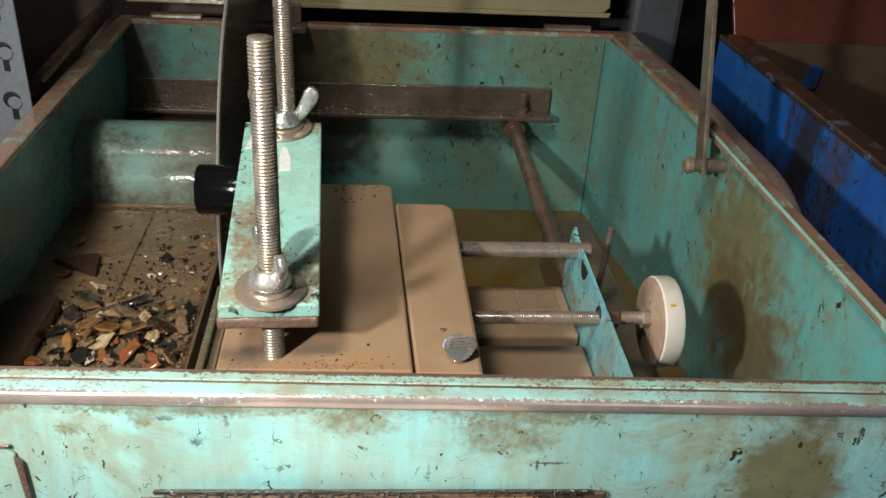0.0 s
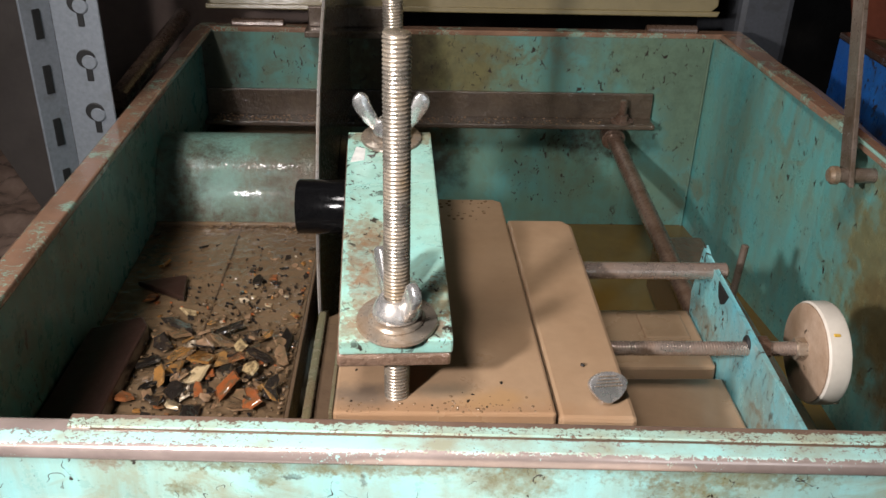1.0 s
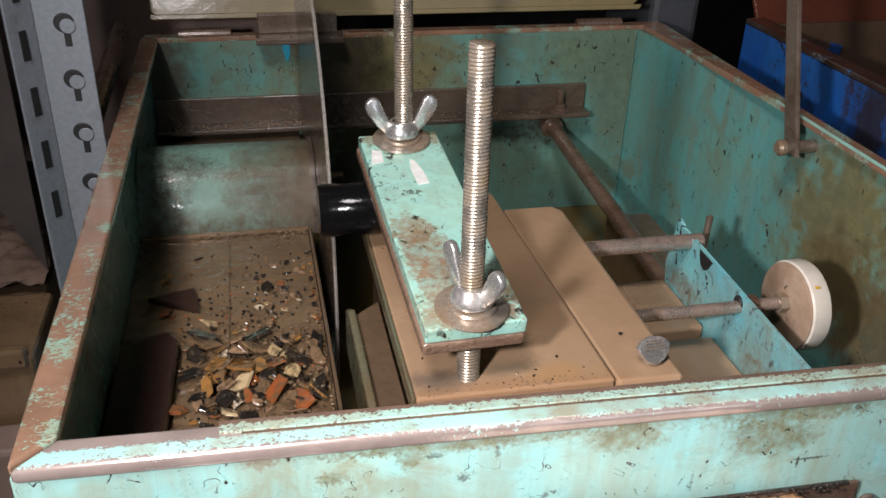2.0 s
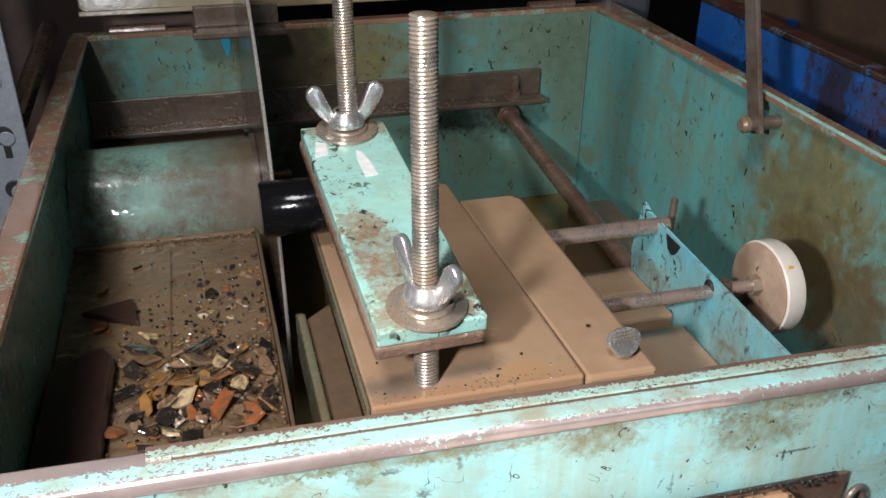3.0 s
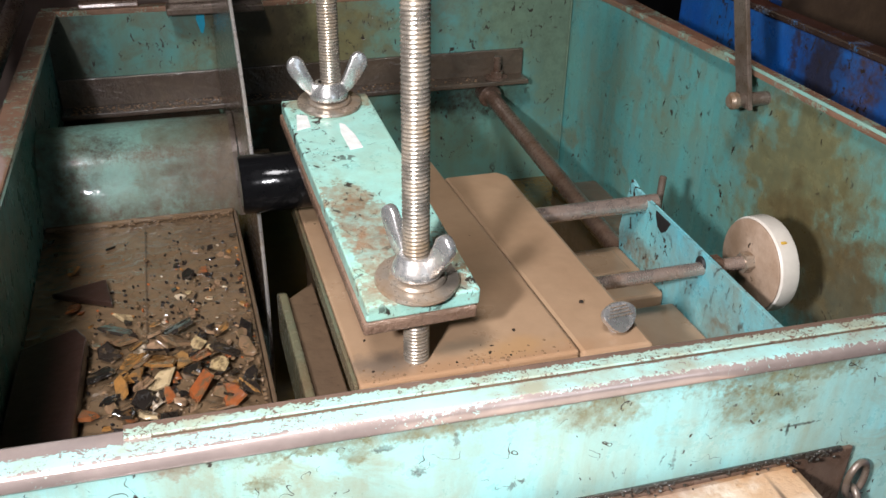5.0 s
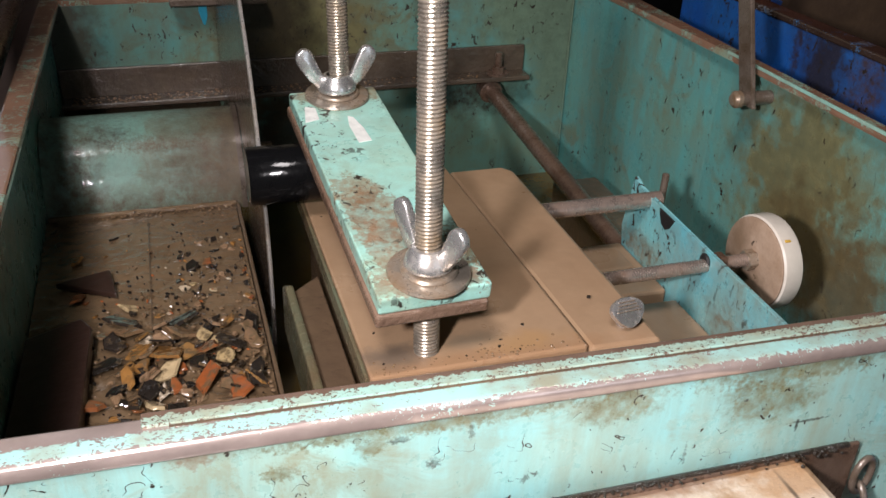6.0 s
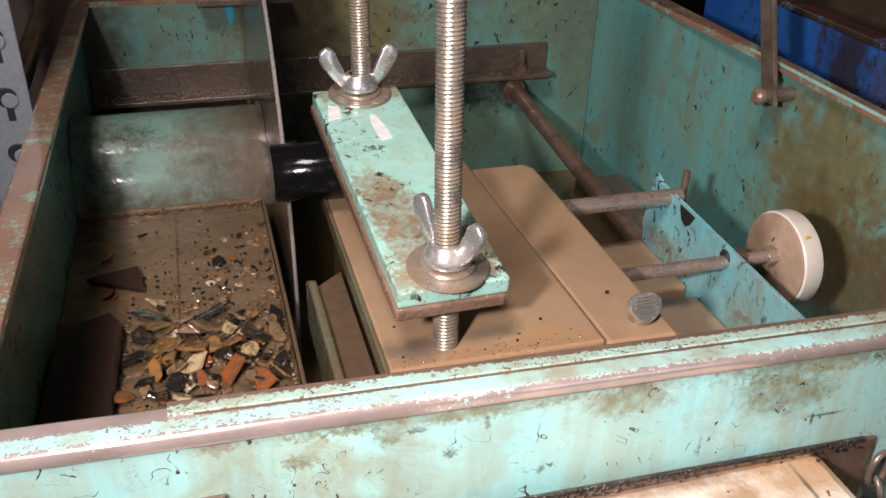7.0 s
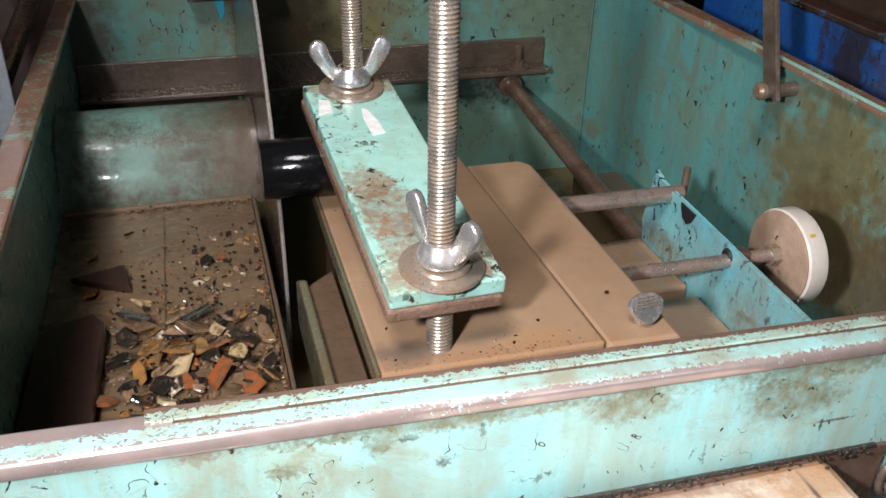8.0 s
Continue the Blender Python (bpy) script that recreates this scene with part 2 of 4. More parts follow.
# Inner walls: front aqua darkened for shade; wheel-side spots mix grime and shade.
M_WALL = worn_paint("shaded_aqua_wall", (0.085, 0.335, 0.340), (0.125, 0.325, 0.28), (0.17, 0.135, 0.06), 0.10, 0.095, wet=0.24, stains_and_shade=(((0.222, 0.47, 0.90), (0.05, 0.055, 0.06), OLIVE), ((0.222, 0.42, 0.855), (0.05, 0.04, 0.04), (0.12, 0.085, 0.04)), ((0.222, 0.46, 0.87), (0.05, 0.03, 0.03), (0.13, 0.10, 0.045))))
# Back: darker aqua; spots behind the blade and in the left corner paint shade.
M_BACK = worn_paint("shaded_aqua_back", (0.09, 0.29, 0.28), (0.14, 0.27, 0.20), (0.13, 0.105, 0.05), 0.14, 0.11, wet=0.3, stains_and_shade=(((0.120, 0.742, 0.868), (0.035, 0.05, 0.018), (0.04, 0.03, 0.02)), ((-0.03, 0.742, 0.85), (0.035, 0.05, 0.03), (0.02, 0.017, 0.014)), ((0.16, 0.742, 0.93), (0.05, 0.05, 0.03), (0.14, 0.20, 0.13)), ((-0.02, 0.742, 0.925), (0.06, 0.05, 0.05), OLIVE), ((-0.045, 0.742, 0.93), (0.03, 0.05, 0.06), (0.06, 0.045, 0.025)), ((-0.185, 0.742, 0.92), (0.02, 0.05, 0.05), (0.06, 0.05, 0.03)), ((0.19, 0.742, 0.90), (0.02, 0.05, 0.06), (0.13, 0.19, 0.13))))
# The left-end spot paints the tank rim's shadow; the other spots are mud.
M_COVER = worn_paint("oily_pale_green_paint", (0.32, 0.57, 0.47), (0.27, 0.53, 0.46), (0.22, 0.15, 0.075), 0.13, 0.0, wet=0.34, relief=0.5, coat=1.0, sparkle=0.9, film_rough=0.09, soft=0.6, stains_and_shade=(((-0.080, 0.5825, 0.9130), (0.034, 0.07, 0.06), (0.15, 0.095, 0.05)), ((-0.094, 0.5825, 0.8930), (0.030, 0.05, 0.016), BROWN), ((-0.14, 0.5705, 0.8740), (0.08, 0.03, 0.010), (0.14, 0.09, 0.045)), ((-0.175, 0.5825, 0.8980), (0.014, 0.05, 0.03), (0.10, 0.07, 0.035)), ((-0.156, 0.5925, 0.9130), (0.010, 0.01, 0.004), (0.08, 0.05, 0.03)), ((-0.130, 0.5885, 0.9080), (0.020, 0.01, 0.003), BROWN)))
M_ANGLE = worn_paint("rusty_green_angle_paint", (0.11, 0.16, 0.11), (0.14, 0.13, 0.07), (0.11, 0.065, 0.035), 0.32, 0.04, wet=0.15)
M_BAR = worn_paint("pale_green_bar_paint", (0.33, 0.55, 0.45), (0.27, 0.54, 0.49), (0.22, 0.18, 0.085), 0.05, 0.125, streak=False, lines=0.10, flecks=0.30, soft=0.05, stains_and_shade=(((-0.0520, 0.402, 0.957), (0.0085, 0.012, 0.02), (0.25, 0.145, 0.07)), ((-0.0475, 0.384, 0.957), (0.0100, 0.020, 0.02), (0.24, 0.145, 0.08)), ((-0.0440, 0.362, 0.957), (0.0120, 0.020, 0.02), (0.24, 0.15, 0.09)), ((-0.0375, 0.343, 0.9500), (0.0235, 0.011, 0.0042), (0.25, 0.16, 0.10)), ((-0.020, 0.360, 0.9555), (0.005, 0.012, 0.02), (0.25, 0.17, 0.08)), ((-0.042, 0.488, 0.955), (0.020, 0.012, 0.05), (0.26, 0.18, 0.10))))
M_BRACKET = worn_paint("bright_aqua_bracket_paint", (0.11, 0.46, 0.55), (0.20, 0.50, 0.50), (0.19, 0.135, 0.07), 0.17, 0.14, stains_and_shade=(((0.128, 0.36, 0.865), (0.05, 0.035, 0.016), BROWN), ((0.128, 0.47, 0.868), (0.05, 0.02, 0.008), BROWN)))
# The long low near-black spot paints the aqua tank's rim shadow; others are dirt streaks.
M_BLUE = worn_paint("blue_machine_paint", (0.010, 0.105, 0.46), (0.022, 0.15, 0.48), (0.022, 0.016, 0.014), 0.21, 0.14, stains_and_shade=(((0.297, 0.555, 0.90), (0.05, 0.020, 0.10), (0.03, 0.022, 0.02)), ((0.297, 0.515, 0.93), (0.05, 0.014, 0.05), (0.07, 0.04, 0.025)), ((0.297, 0.63, 0.88), (0.05, 0.10, 0.03), (0.02, 0.016, 0.015)), ((0.297, 0.585, 0.945), (0.05, 0.004, 0.03), (0.04, 0.025, 0.02))))
M_RIM = flaked_rim("flaked_aqua_rim", (0.32, 0.56, 0.53), (0.50, 0.40, 0.36), 0.50, (0.0026, 0.0036))
M_RIM_BARE = flaked_rim("bare_brown_rim", (0.30, 0.48, 0.42), (0.29, 0.19, 0.14), 0.52, (0.0076, 0.0030))
M_RIM_RUST = flaked_rim("rusty_rim", (0.24, 0.42, 0.34), (0.27, 0.155, 0.10), 0.60)
M_BLUE_RIM = flaked_rim("flaked_blue_rim", (0.04, 0.14, 0.30), (0.055, 0.034, 0.026), 0.66)
M_ZINC = steel("zinc_plated_steel", (0.72, 0.70, 0.68), (0.26, 0.19, 0.12), 0.08, 0.27, 0.85)
M_THREAD = steel("oily_threaded_steel", (0.50, 0.44, 0.37), (0.20, 0.14, 0.08), 0.18, 0.28, 0.85)
M_DARKSTEEL = steel("brown_stained_steel", (0.20, 0.155, 0.125), (0.08, 0.055, 0.036), 0.22, 0.3, 0.4, coat=0.6)
M_WASHER = steel("dirty_washer_steel", (0.46, 0.40, 0.33), (0.20, 0.13, 0.075), 0.24, 0.30, 0.8, coat=0.4)
M_IRON = mud("oily_brown_angle_iron", (0.11, 0.08, 0.055), (0.05, 0.036, 0.026), 0.22, 0.9, 0.8, 0.0, 2.0)
M_ROD = steel("oily_brown_rod_steel", (0.50, 0.40, 0.34), (0.17, 0.105, 0.07), 0.17, 0.24, 0.75, coat=1.0)
M_RAIL = steel("rusty_brown_steel", (0.20, 0.135, 0.10), (0.085, 0.05, 0.033), 0.25, 0.28, 0.45, coat=0.5)
M_BLADE = steel("oily_blade_steel", (0.13, 0.095, 0.07), (0.07, 0.048, 0.032), 0.16, 0.24, 0.5, coat=0.4)
M_BLADE_EDGE = steel("bright_blade_edge", (0.50, 0.47, 0.44), (0.24, 0.19, 0.14), 0.18, 0.3, 0.6)
M_MUD = mud("smooth_tan_cutting_mud", (0.355, 0.24, 0.15), (0.265, 0.165, 0.095), 0.30, 0.14, 0.5, 0.0, 1.0, (((-0.02, 0.334, 0.915), (0.05, 0.006, 0.02), (0.28, 0.16, 0.085)), ((0.0, 0.3415, 0.916), (0.014, 0.005, 0.02), (0.32, 0.19, 0.09)), ((-0.050, 0.3435, 0.916), (0.012, 0.006, 0.02), (0.11, 0.085, 0.065)), ((-0.018, 0.3465, 0.916), (0.010, 0.004, 0.02), (0.20, 0.15, 0.10))))
M_MUD_WET = mud("wet_brown_mud", (0.19, 0.125, 0.070), (0.095, 0.060, 0.033), 0.14, 0.5, 1.0, 0.03, 1.6)
M_SLUDGE = mud("shiny_wet_sludge", (0.26, 0.185, 0.15), (0.12, 0.08, 0.06), 0.12, 0.3, 1.0, 0.0, 1.6)
M_MUD_DARK = mud("dark_brown_sludge", (0.13, 0.085, 0.05), (0.07, 0.045, 0.03), 0.22, 0.6, 0.6)
M_PAD = mud("rusty_brown_pad", (0.24, 0.155, 0.11), (0.12, 0.07, 0.045), 0.25, 0.9, 0.8, 0, 3)
M_OIL = mud("brown_coolant", (0.16, 0.095, 0.02), (0.11, 0.065, 0.016), 0.08, 0.03, 0.5)
M_GRIME = mud("black_oily_grime", (0.035, 0.024, 0.016), (0.015, 0.011, 0.008), 0.25, 0.9, 0.6, 0.0, 3.0)
M_LID = mud("tan_lid_underside", (0.24, 0.19, 0.085), (0.18, 0.14, 0.065), 0.4, 0.2, 0.2)
M_WHITE = mud("stained_white_enamel", (0.74, 0.69, 0.62), (0.58, 0.46, 0.34), 0.33, 0.4, 0.3, 0.05, 3.0, (((0.0, 0.263, 0.909), (0.09, 0.006, 0.01), (0.20, 0.09, 0.04)), ((0.060, 0.257, 0.909), (0.022, 0.012, 0.02), (0.36, 0.19, 0.08)), ((0.030, 0.250, 0.909), (0.010, 0.006, 0.01), (0.30, 0.17, 0.08)), ((-0.030, 0.254, 0.909), (0.010, 0.007, 0.01), (0.30, 0.17, 0.09)), ((0.012, 0.246, 0.909), (0.006, 0.003, 0.01), (0.05, 0.035, 0.025)), ((0.056, 0.240, 0.905), (0.0007, 0.020, 0.02), (0.06, 0.04, 0.03))))
M_WHEEL = mud("white_plastic_rim", (0.68, 0.64, 0.58), (0.52, 0.45, 0.37), 0.4, 0.1, 0.1)
M_WHEEL_FACE = mud("mud_stained_plastic", (0.42, 0.31, 0.23), (0.25, 0.16, 0.10), 0.45, 0.2, 0.1, 0.04, 4.0, (((0.155, 0.418, 0.874), (0.05, 0.020, 0.011), (0.13, 0.08, 0.045)), ((0.155, 0.424, 0.898), (0.05, 0.006, 0.009), (0.20, 0.13, 0.08))))
M_BLACK = gloss("black_wet_glass", (0.004, 0.004, 0.0045), (0.005, 0.005, 0.005), 0.14, 0.0, relief=0.12)
M_BLACK.node_tree.nodes["Principled BSDF"].inputs["Specular IOR Level"].default_value = 0.14
M_SLATE = gloss("dark_brown_wet_stone", (0.035, 0.018, 0.013), (0.04, 0.02, 0.016), 0.28, 0.2)
M_AMBER = gloss("amber_stone", (0.25, 0.11, 0.026), (0.34, 0.18, 0.06), 0.08, 1.0, film=0.15, relief=0.4)
M_ORANGE = gloss("orange_stone", (0.29, 0.075, 0.020), (0.21, 0.08, 0.03), 0.08, 1.0, film=0.15, relief=0.4)
M_CREAM = gloss("cream_stone", (0.44, 0.32, 0.16), (0.56, 0.47, 0.37), 0.08, 1.0, film=0.14, relief=0.4)
M_CHAR = gloss("black_stone", (0.010, 0.009, 0.008), (0.030, 0.022, 0.017), 0.06, 1.0, film=0.06, relief=0.5)
M_TAN = gloss("tan_stone", (0.16, 0.095, 0.05), (0.32, 0.20, 0.12), 0.08, 1.0, film=0.15, relief=0.4)
M_GREY = steel("grey_painted_steel", (0.24, 0.265, 0.295), (0.13, 0.13, 0.125), 0.06, 0.45, 0.2)
M_MOTOR = steel("dark_grey_housing", (0.075, 0.08, 0.09), (0.04, 0.04, 0.04), 0.1, 0.5, 0.1)
M_HOLE = gloss("dark_recess", (0.01, 0.01, 0.01), (0.012, 0.012, 0.012), 0.6, 0.0)
M_RED = mud("red_brown_mud_panel", (0.15, 0.045, 0.025), (0.09, 0.03, 0.02), 0.25, 0.6, 0.6)
M_DARKWALL = mud("dark_brown_matte", (0.05, 0.04, 0.035), (0.03, 0.025, 0.022), 0.8, 0.3, 0.0)
M_CONCRETE = mud("dirty_concrete", (0.16, 0.14, 0.12), (0.09, 0.08, 0.07), 0.8, 0.4, 0.0)
M_PANEL = mud("brown_painted_board", (0.26, 0.185, 0.155), (0.16, 0.11, 0.09), 0.5, 0.3, 0.2)
M_ORANGE_PAINT = gloss("yellow_paint_spot", (0.6, 0.36, 0.05), (0.6, 0.36, 0.05), 0.4, 0.0)
M_PALE = gloss("pale_spot_tone", (0.72, 0.72, 0.68), (0.72, 0.72, 0.68), 0.4, 0.2)
M_SKY = gloss("sky_blue_paint", (0.04, 0.42, 0.62), (0.04, 0.42, 0.62), 0.3, 0.3)


# ---- mesh helpers ----
def part(name, bm, mat, parent=None, label="", smooth=None):
    me = bpy.data.meshes.new(name)
    bmesh.ops.recalc_face_normals(bm, faces=bm.faces)
    if smooth is not None:
        for f in bm.faces:
            f.smooth = True
        for e in bm.edges:
            if len(e.link_faces) == 2 and e.calc_face_angle(0) > radians(smooth):
                e.smooth = False
    bm.to_mesh(me)
    bm.free()
    me.materials.append(mat)
    ob = new(name, me)
    ob.parent = parent
    if label:
        ob["label"] = label
    return ob


def thing(name, label, category, group="", kind=""):
    return tagged(new(name), label, category, group, kind)


def prism(poly, z0, z1, bevel=0.0, m=None, segments=2):
    """An upright prism over a plan polygon."""
    bm = bmesh.new()
    low = [bm.verts.new((x, y, z0)) for x, y in poly]
    high = [bm.verts.new((x, y, z1)) for x, y in poly]
    n = len(poly)
    bm.faces.new(low[::-1])
    bm.faces.new(high)
    for i in range(n):
        bm.faces.new((low[i], low[(i + 1) % n], high[(i + 1) % n], high[i]))
    if bevel:
        bmesh.ops.bevel(bm, geom=list(bm.edges), offset=bevel, segments=segments, affect="EDGES", profile=0.5)
    if m is not None:
        bmesh.ops.transform(bm, matrix=m, verts=bm.verts)
    return bm


def box(x0, x1, y0, y1, z0, z1, bevel=0.0, m=None):
    return prism([(x0, y0), (x1, y0), (x1, y1), (x0, y1)], z0, z1, bevel, m)


def plate_x(poly_yz, x0, x1, bevel=0.0):
    """A flat plate that stands in a plane of constant x."""
    turn = Matrix(((0, 0, 1, 0), (1, 0, 0, 0), (0, 1, 0, 0), (0, 0, 0, 1)))
    return prism(poly_yz, x0, x1, bevel, turn)


def plate_y(poly_xz, y0, y1, bevel=0.0):
    """A flat plate that stands in a plane of constant y."""
    turn = Matrix(((1, 0, 0, 0), (0, 0, 1, 0), (0, 1, 0, 0), (0, 0, 0, 1)))
    return prism(poly_xz, y0, y1, bevel, turn)


def lathe(profile, n=32, m=None):
    """A body turned round z from (radius, height) pairs."""
    bm = bmesh.new()
    rings = []
    for r, z in profile:
        rings.append([bm.verts.new((r * math.cos(2 * math.pi * k / n), r * math.sin(2 * math.pi * k / n), z)) for k in range(n)] if r > 1e-6 else [bm.verts.new((0, 0, z))])
    for a, b in zip(rings, rings[1:]):
        for k in range(n):
            q = (k + 1) % n
            if len(a) == 1 and len(b) == 1:
                continue
            if len(a) == 1:
                bm.faces.new((a[0], b[q], b[k]))
            elif len(b) == 1:
                bm.faces.new((a[k], a[q], b[0]))
            else:
                bm.faces.new((a[k], a[q], b[q], b[k]))
    if m is not None:
        bmesh.ops.transform(bm, matrix=m, verts=bm.verts)
    return bm


def along(p, q):
    """The pose that lays a z-axis body from p towards q."""
    d = Vector(q) - Vector(p)
    return Matrix.Translation(p) @ d.to_track_quat("Z", "Y").to_matrix().to_4x4()


def rod(p, q, r, n=24, chamfer=0.0008):
    length = (Vector(q) - Vector(p)).length
    return lathe([(0, 0), (r - chamfer, 0), (r, chamfer), (r, length - chamfer), (r - chamfer, length), (0, length)], n, along(p, q))


def threaded(p, q, r, pitch, depth, n=20, per=5):
    """A screw thread as one winding surface with a chamfered top."""
    length = (Vector(q) - Vector(p)).length
    rows = int(length / pitch * per)
    bm = bmesh.new()
    grid = []
    for i in range(rows + 1):
        ring = []
        z = length * i / rows
        for k in range(n):
            a = 2 * math.pi * k / n
            phase = (z / pitch - k / n) % 1.0
            ridge = 0.5 + 0.5 * math.cos(2 * math.pi * phase)
            rr = r - depth * (1 - ridge ** 0.7)
            rr = min(rr, r - depth + (length - z) * 0.8 + 0.0002)
            ring.append(bm.verts.new((rr * math.cos(a), rr * math.sin(a), z)))
        grid.append(ring)
    for a, b in zip(grid, grid[1:]):
        for k in range(n):
            bm.faces.new((a[k], a[(k + 1) % n], b[(k + 1) % n], b[k]))
    bm.faces.new(grid[0][::-1])
    bm.faces.new(grid[-1])
    bmesh.ops.transform(bm, matrix=along(p, q), verts=bm.verts)
    return bm


def hexnut(p, q, r):
    length = (Vector(q) - Vector(p)).length
    return prism([(r * math.cos(k * math.pi / 3), r * math.sin(k * math.pi / 3)) for k in range(6)], 0, length, r * 0.08, along(p, q))


def sheet(nx, ny, place):
    """A surface over the unit square, place(u, v) gives each corner."""
    bm = bmesh.new()
    g = [[bm.verts.new(place(i / nx, j / ny)) for j in range(ny + 1)] for i in range(nx + 1)]
    for i in range(nx):
        for j in range(ny):
            bm.faces.new((g[i][j], g[i + 1][j], g[i + 1][j + 1], g[i][j + 1]))
    return bm


# ---- the saw tank ----
RIM = 0.955
XL, XR, YB = -0.196, 0.226, 0.742


def front_y(x):
    return 0.268 - 0.034 * x


def build_tank():
    tank = thing("saw_tank", "open aqua-painted sheet steel saw tank with flaked rusty rim", "saw tank")
    t = 0.003
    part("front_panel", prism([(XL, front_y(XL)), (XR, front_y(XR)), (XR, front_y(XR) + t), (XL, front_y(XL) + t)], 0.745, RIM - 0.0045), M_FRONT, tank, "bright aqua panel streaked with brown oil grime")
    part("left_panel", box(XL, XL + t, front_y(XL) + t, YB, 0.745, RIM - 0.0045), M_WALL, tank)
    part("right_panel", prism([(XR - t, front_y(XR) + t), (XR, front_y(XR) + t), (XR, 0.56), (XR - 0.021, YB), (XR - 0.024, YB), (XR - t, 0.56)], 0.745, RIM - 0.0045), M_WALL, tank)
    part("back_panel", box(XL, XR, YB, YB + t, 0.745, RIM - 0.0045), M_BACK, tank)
    part("bottom", box(XL, XR, front_y(0), YB, 0.741, 0.745), M_MUD_DARK, tank)
    w = 0.0115
    part("front_rim", prism([(XL, front_y(XL) - 0.0015), (XR, front_y(XR) - 0.0015), (XR - 0.012, front_y(XR) + w), (XL + 0.012, front_y(XL) + w)], RIM - 0.0062, RIM, 0.0020, segments=4), M_RIM, tank, "flange with aqua paint flaking off bare brown steel", 50)
    part("front_rim_strip", prism([(-0.135, front_y(-0.135) + 0.0064), (XR - 0.03, front_y(XR - 0.03) + 0.0058), (XR - 0.03, front_y(XR - 0.03) + w + 0.0006), (-0.135, front_y(-0.135) + w + 0.0006)], RIM - 0.003, RIM + 0.0009, 0.0004), M_RIM_BARE, tank, "inner strip of bare brown steel")
    # Raised dark strip draws the groove by its colour.
    part("rim_groove", prism([(-0.128, front_y(-0.128) + 0.0056), (XR - 0.03, front_y(XR - 0.03) + 0.0050), (XR - 0.03, front_y(XR - 0.03) + 0.0058), (-0.128, front_y(-0.128) + 0.0065)], RIM - 0.002, RIM + 0.0003, 0.0001), M_MUD_DARK, tank, "dark line drawn for the groove along the strip")
    part("left_rim", prism([(XL - 0.0005, front_y(XL) + 0.001), (XL + 0.012, front_y(XL) + w + 0.001), (XL + 0.012, YB), (XL - 0.0005, YB)], RIM - 0.005, RIM - 0.0004, 0.0012), M_RIM_RUST, tank, "rust-brown flange with remains of aqua paint")
    part("right_rim", prism([(XR + 0.0005, front_y(XR) + 0.001), (XR - 0.008, front_y(XR) + w + 0.001), (XR - 0.009, 0.55), (XR - 0.020, YB), (XR + 0.0005, YB)], RIM - 0.005, RIM - 0.0004, 0.0012), M_RIM_RUST, tank, "rust-brown flange")
    part("right_rim_edge", prism([(XR - 0.0082, front_y(XR) + w + 0.002), (XR - 0.0070, front_y(XR) + w + 0.002), (XR - 0.0080, 0.55), (XR - 0.0092, 0.55)], RIM - 0.0016, RIM + 0.0002, 0.0002), M_COVER, tank, "pale aqua edge of the flange")
    part("back_rim", box(XL, XR, YB + 0.0005, YB + 0.012, RIM - 0.005, RIM - 0.0008, 0.001), M_RIM_RUST, tank)
    part("corner_weld", rod((XR - 0.0255, YB - 0.001, 0.76), (XR - 0.0255, YB - 0.001, 0.949), 0.0009, 10), M_BACK, tank)
    # welded patch on the front with a rusted seam
    y = front_y(-0.14) - 0.0012
    part("weld_patch", plate_y([(-0.165, 0.897), (-0.120, 0.897), (-0.121, 0.927), (-0.124, 0.930), (-0.165, 0.930)], y - 0.001, y + 0.002, 0.0007), M_FRONT, tank)
    for name, poly in (("seam", [(-0.1205, 0.905), (-0.1185, 0.905), (-0.1190, 0.9235), (-0.1215, 0.926)]), ("seam", [(-0.165, 0.930), (-0.124, 0.930), (-0.122, 0.9312), (-0.165, 0.9314)]), ("seam", [(-0.165, 0.8955), (-0.120, 0.8955), (-0.120, 0.8972), (-0.165, 0.8972)])):
        part(name, plate_y(poly, y - 0.0016, y, 0.0003), M_RAIL, tank, "rusty weld seam")


build_tank()

pool = part("coolant", box(XL + 0.003, XR - 0.003, front_y(XR) + 0.012, YB, 0.76, 0.789), M_OIL)
tagged(pool, "still brown cutting coolant in the tank bottom", "coolant", kind="structure")

# ---- chip shelf and arbor cover ----
SHELF = 0.874


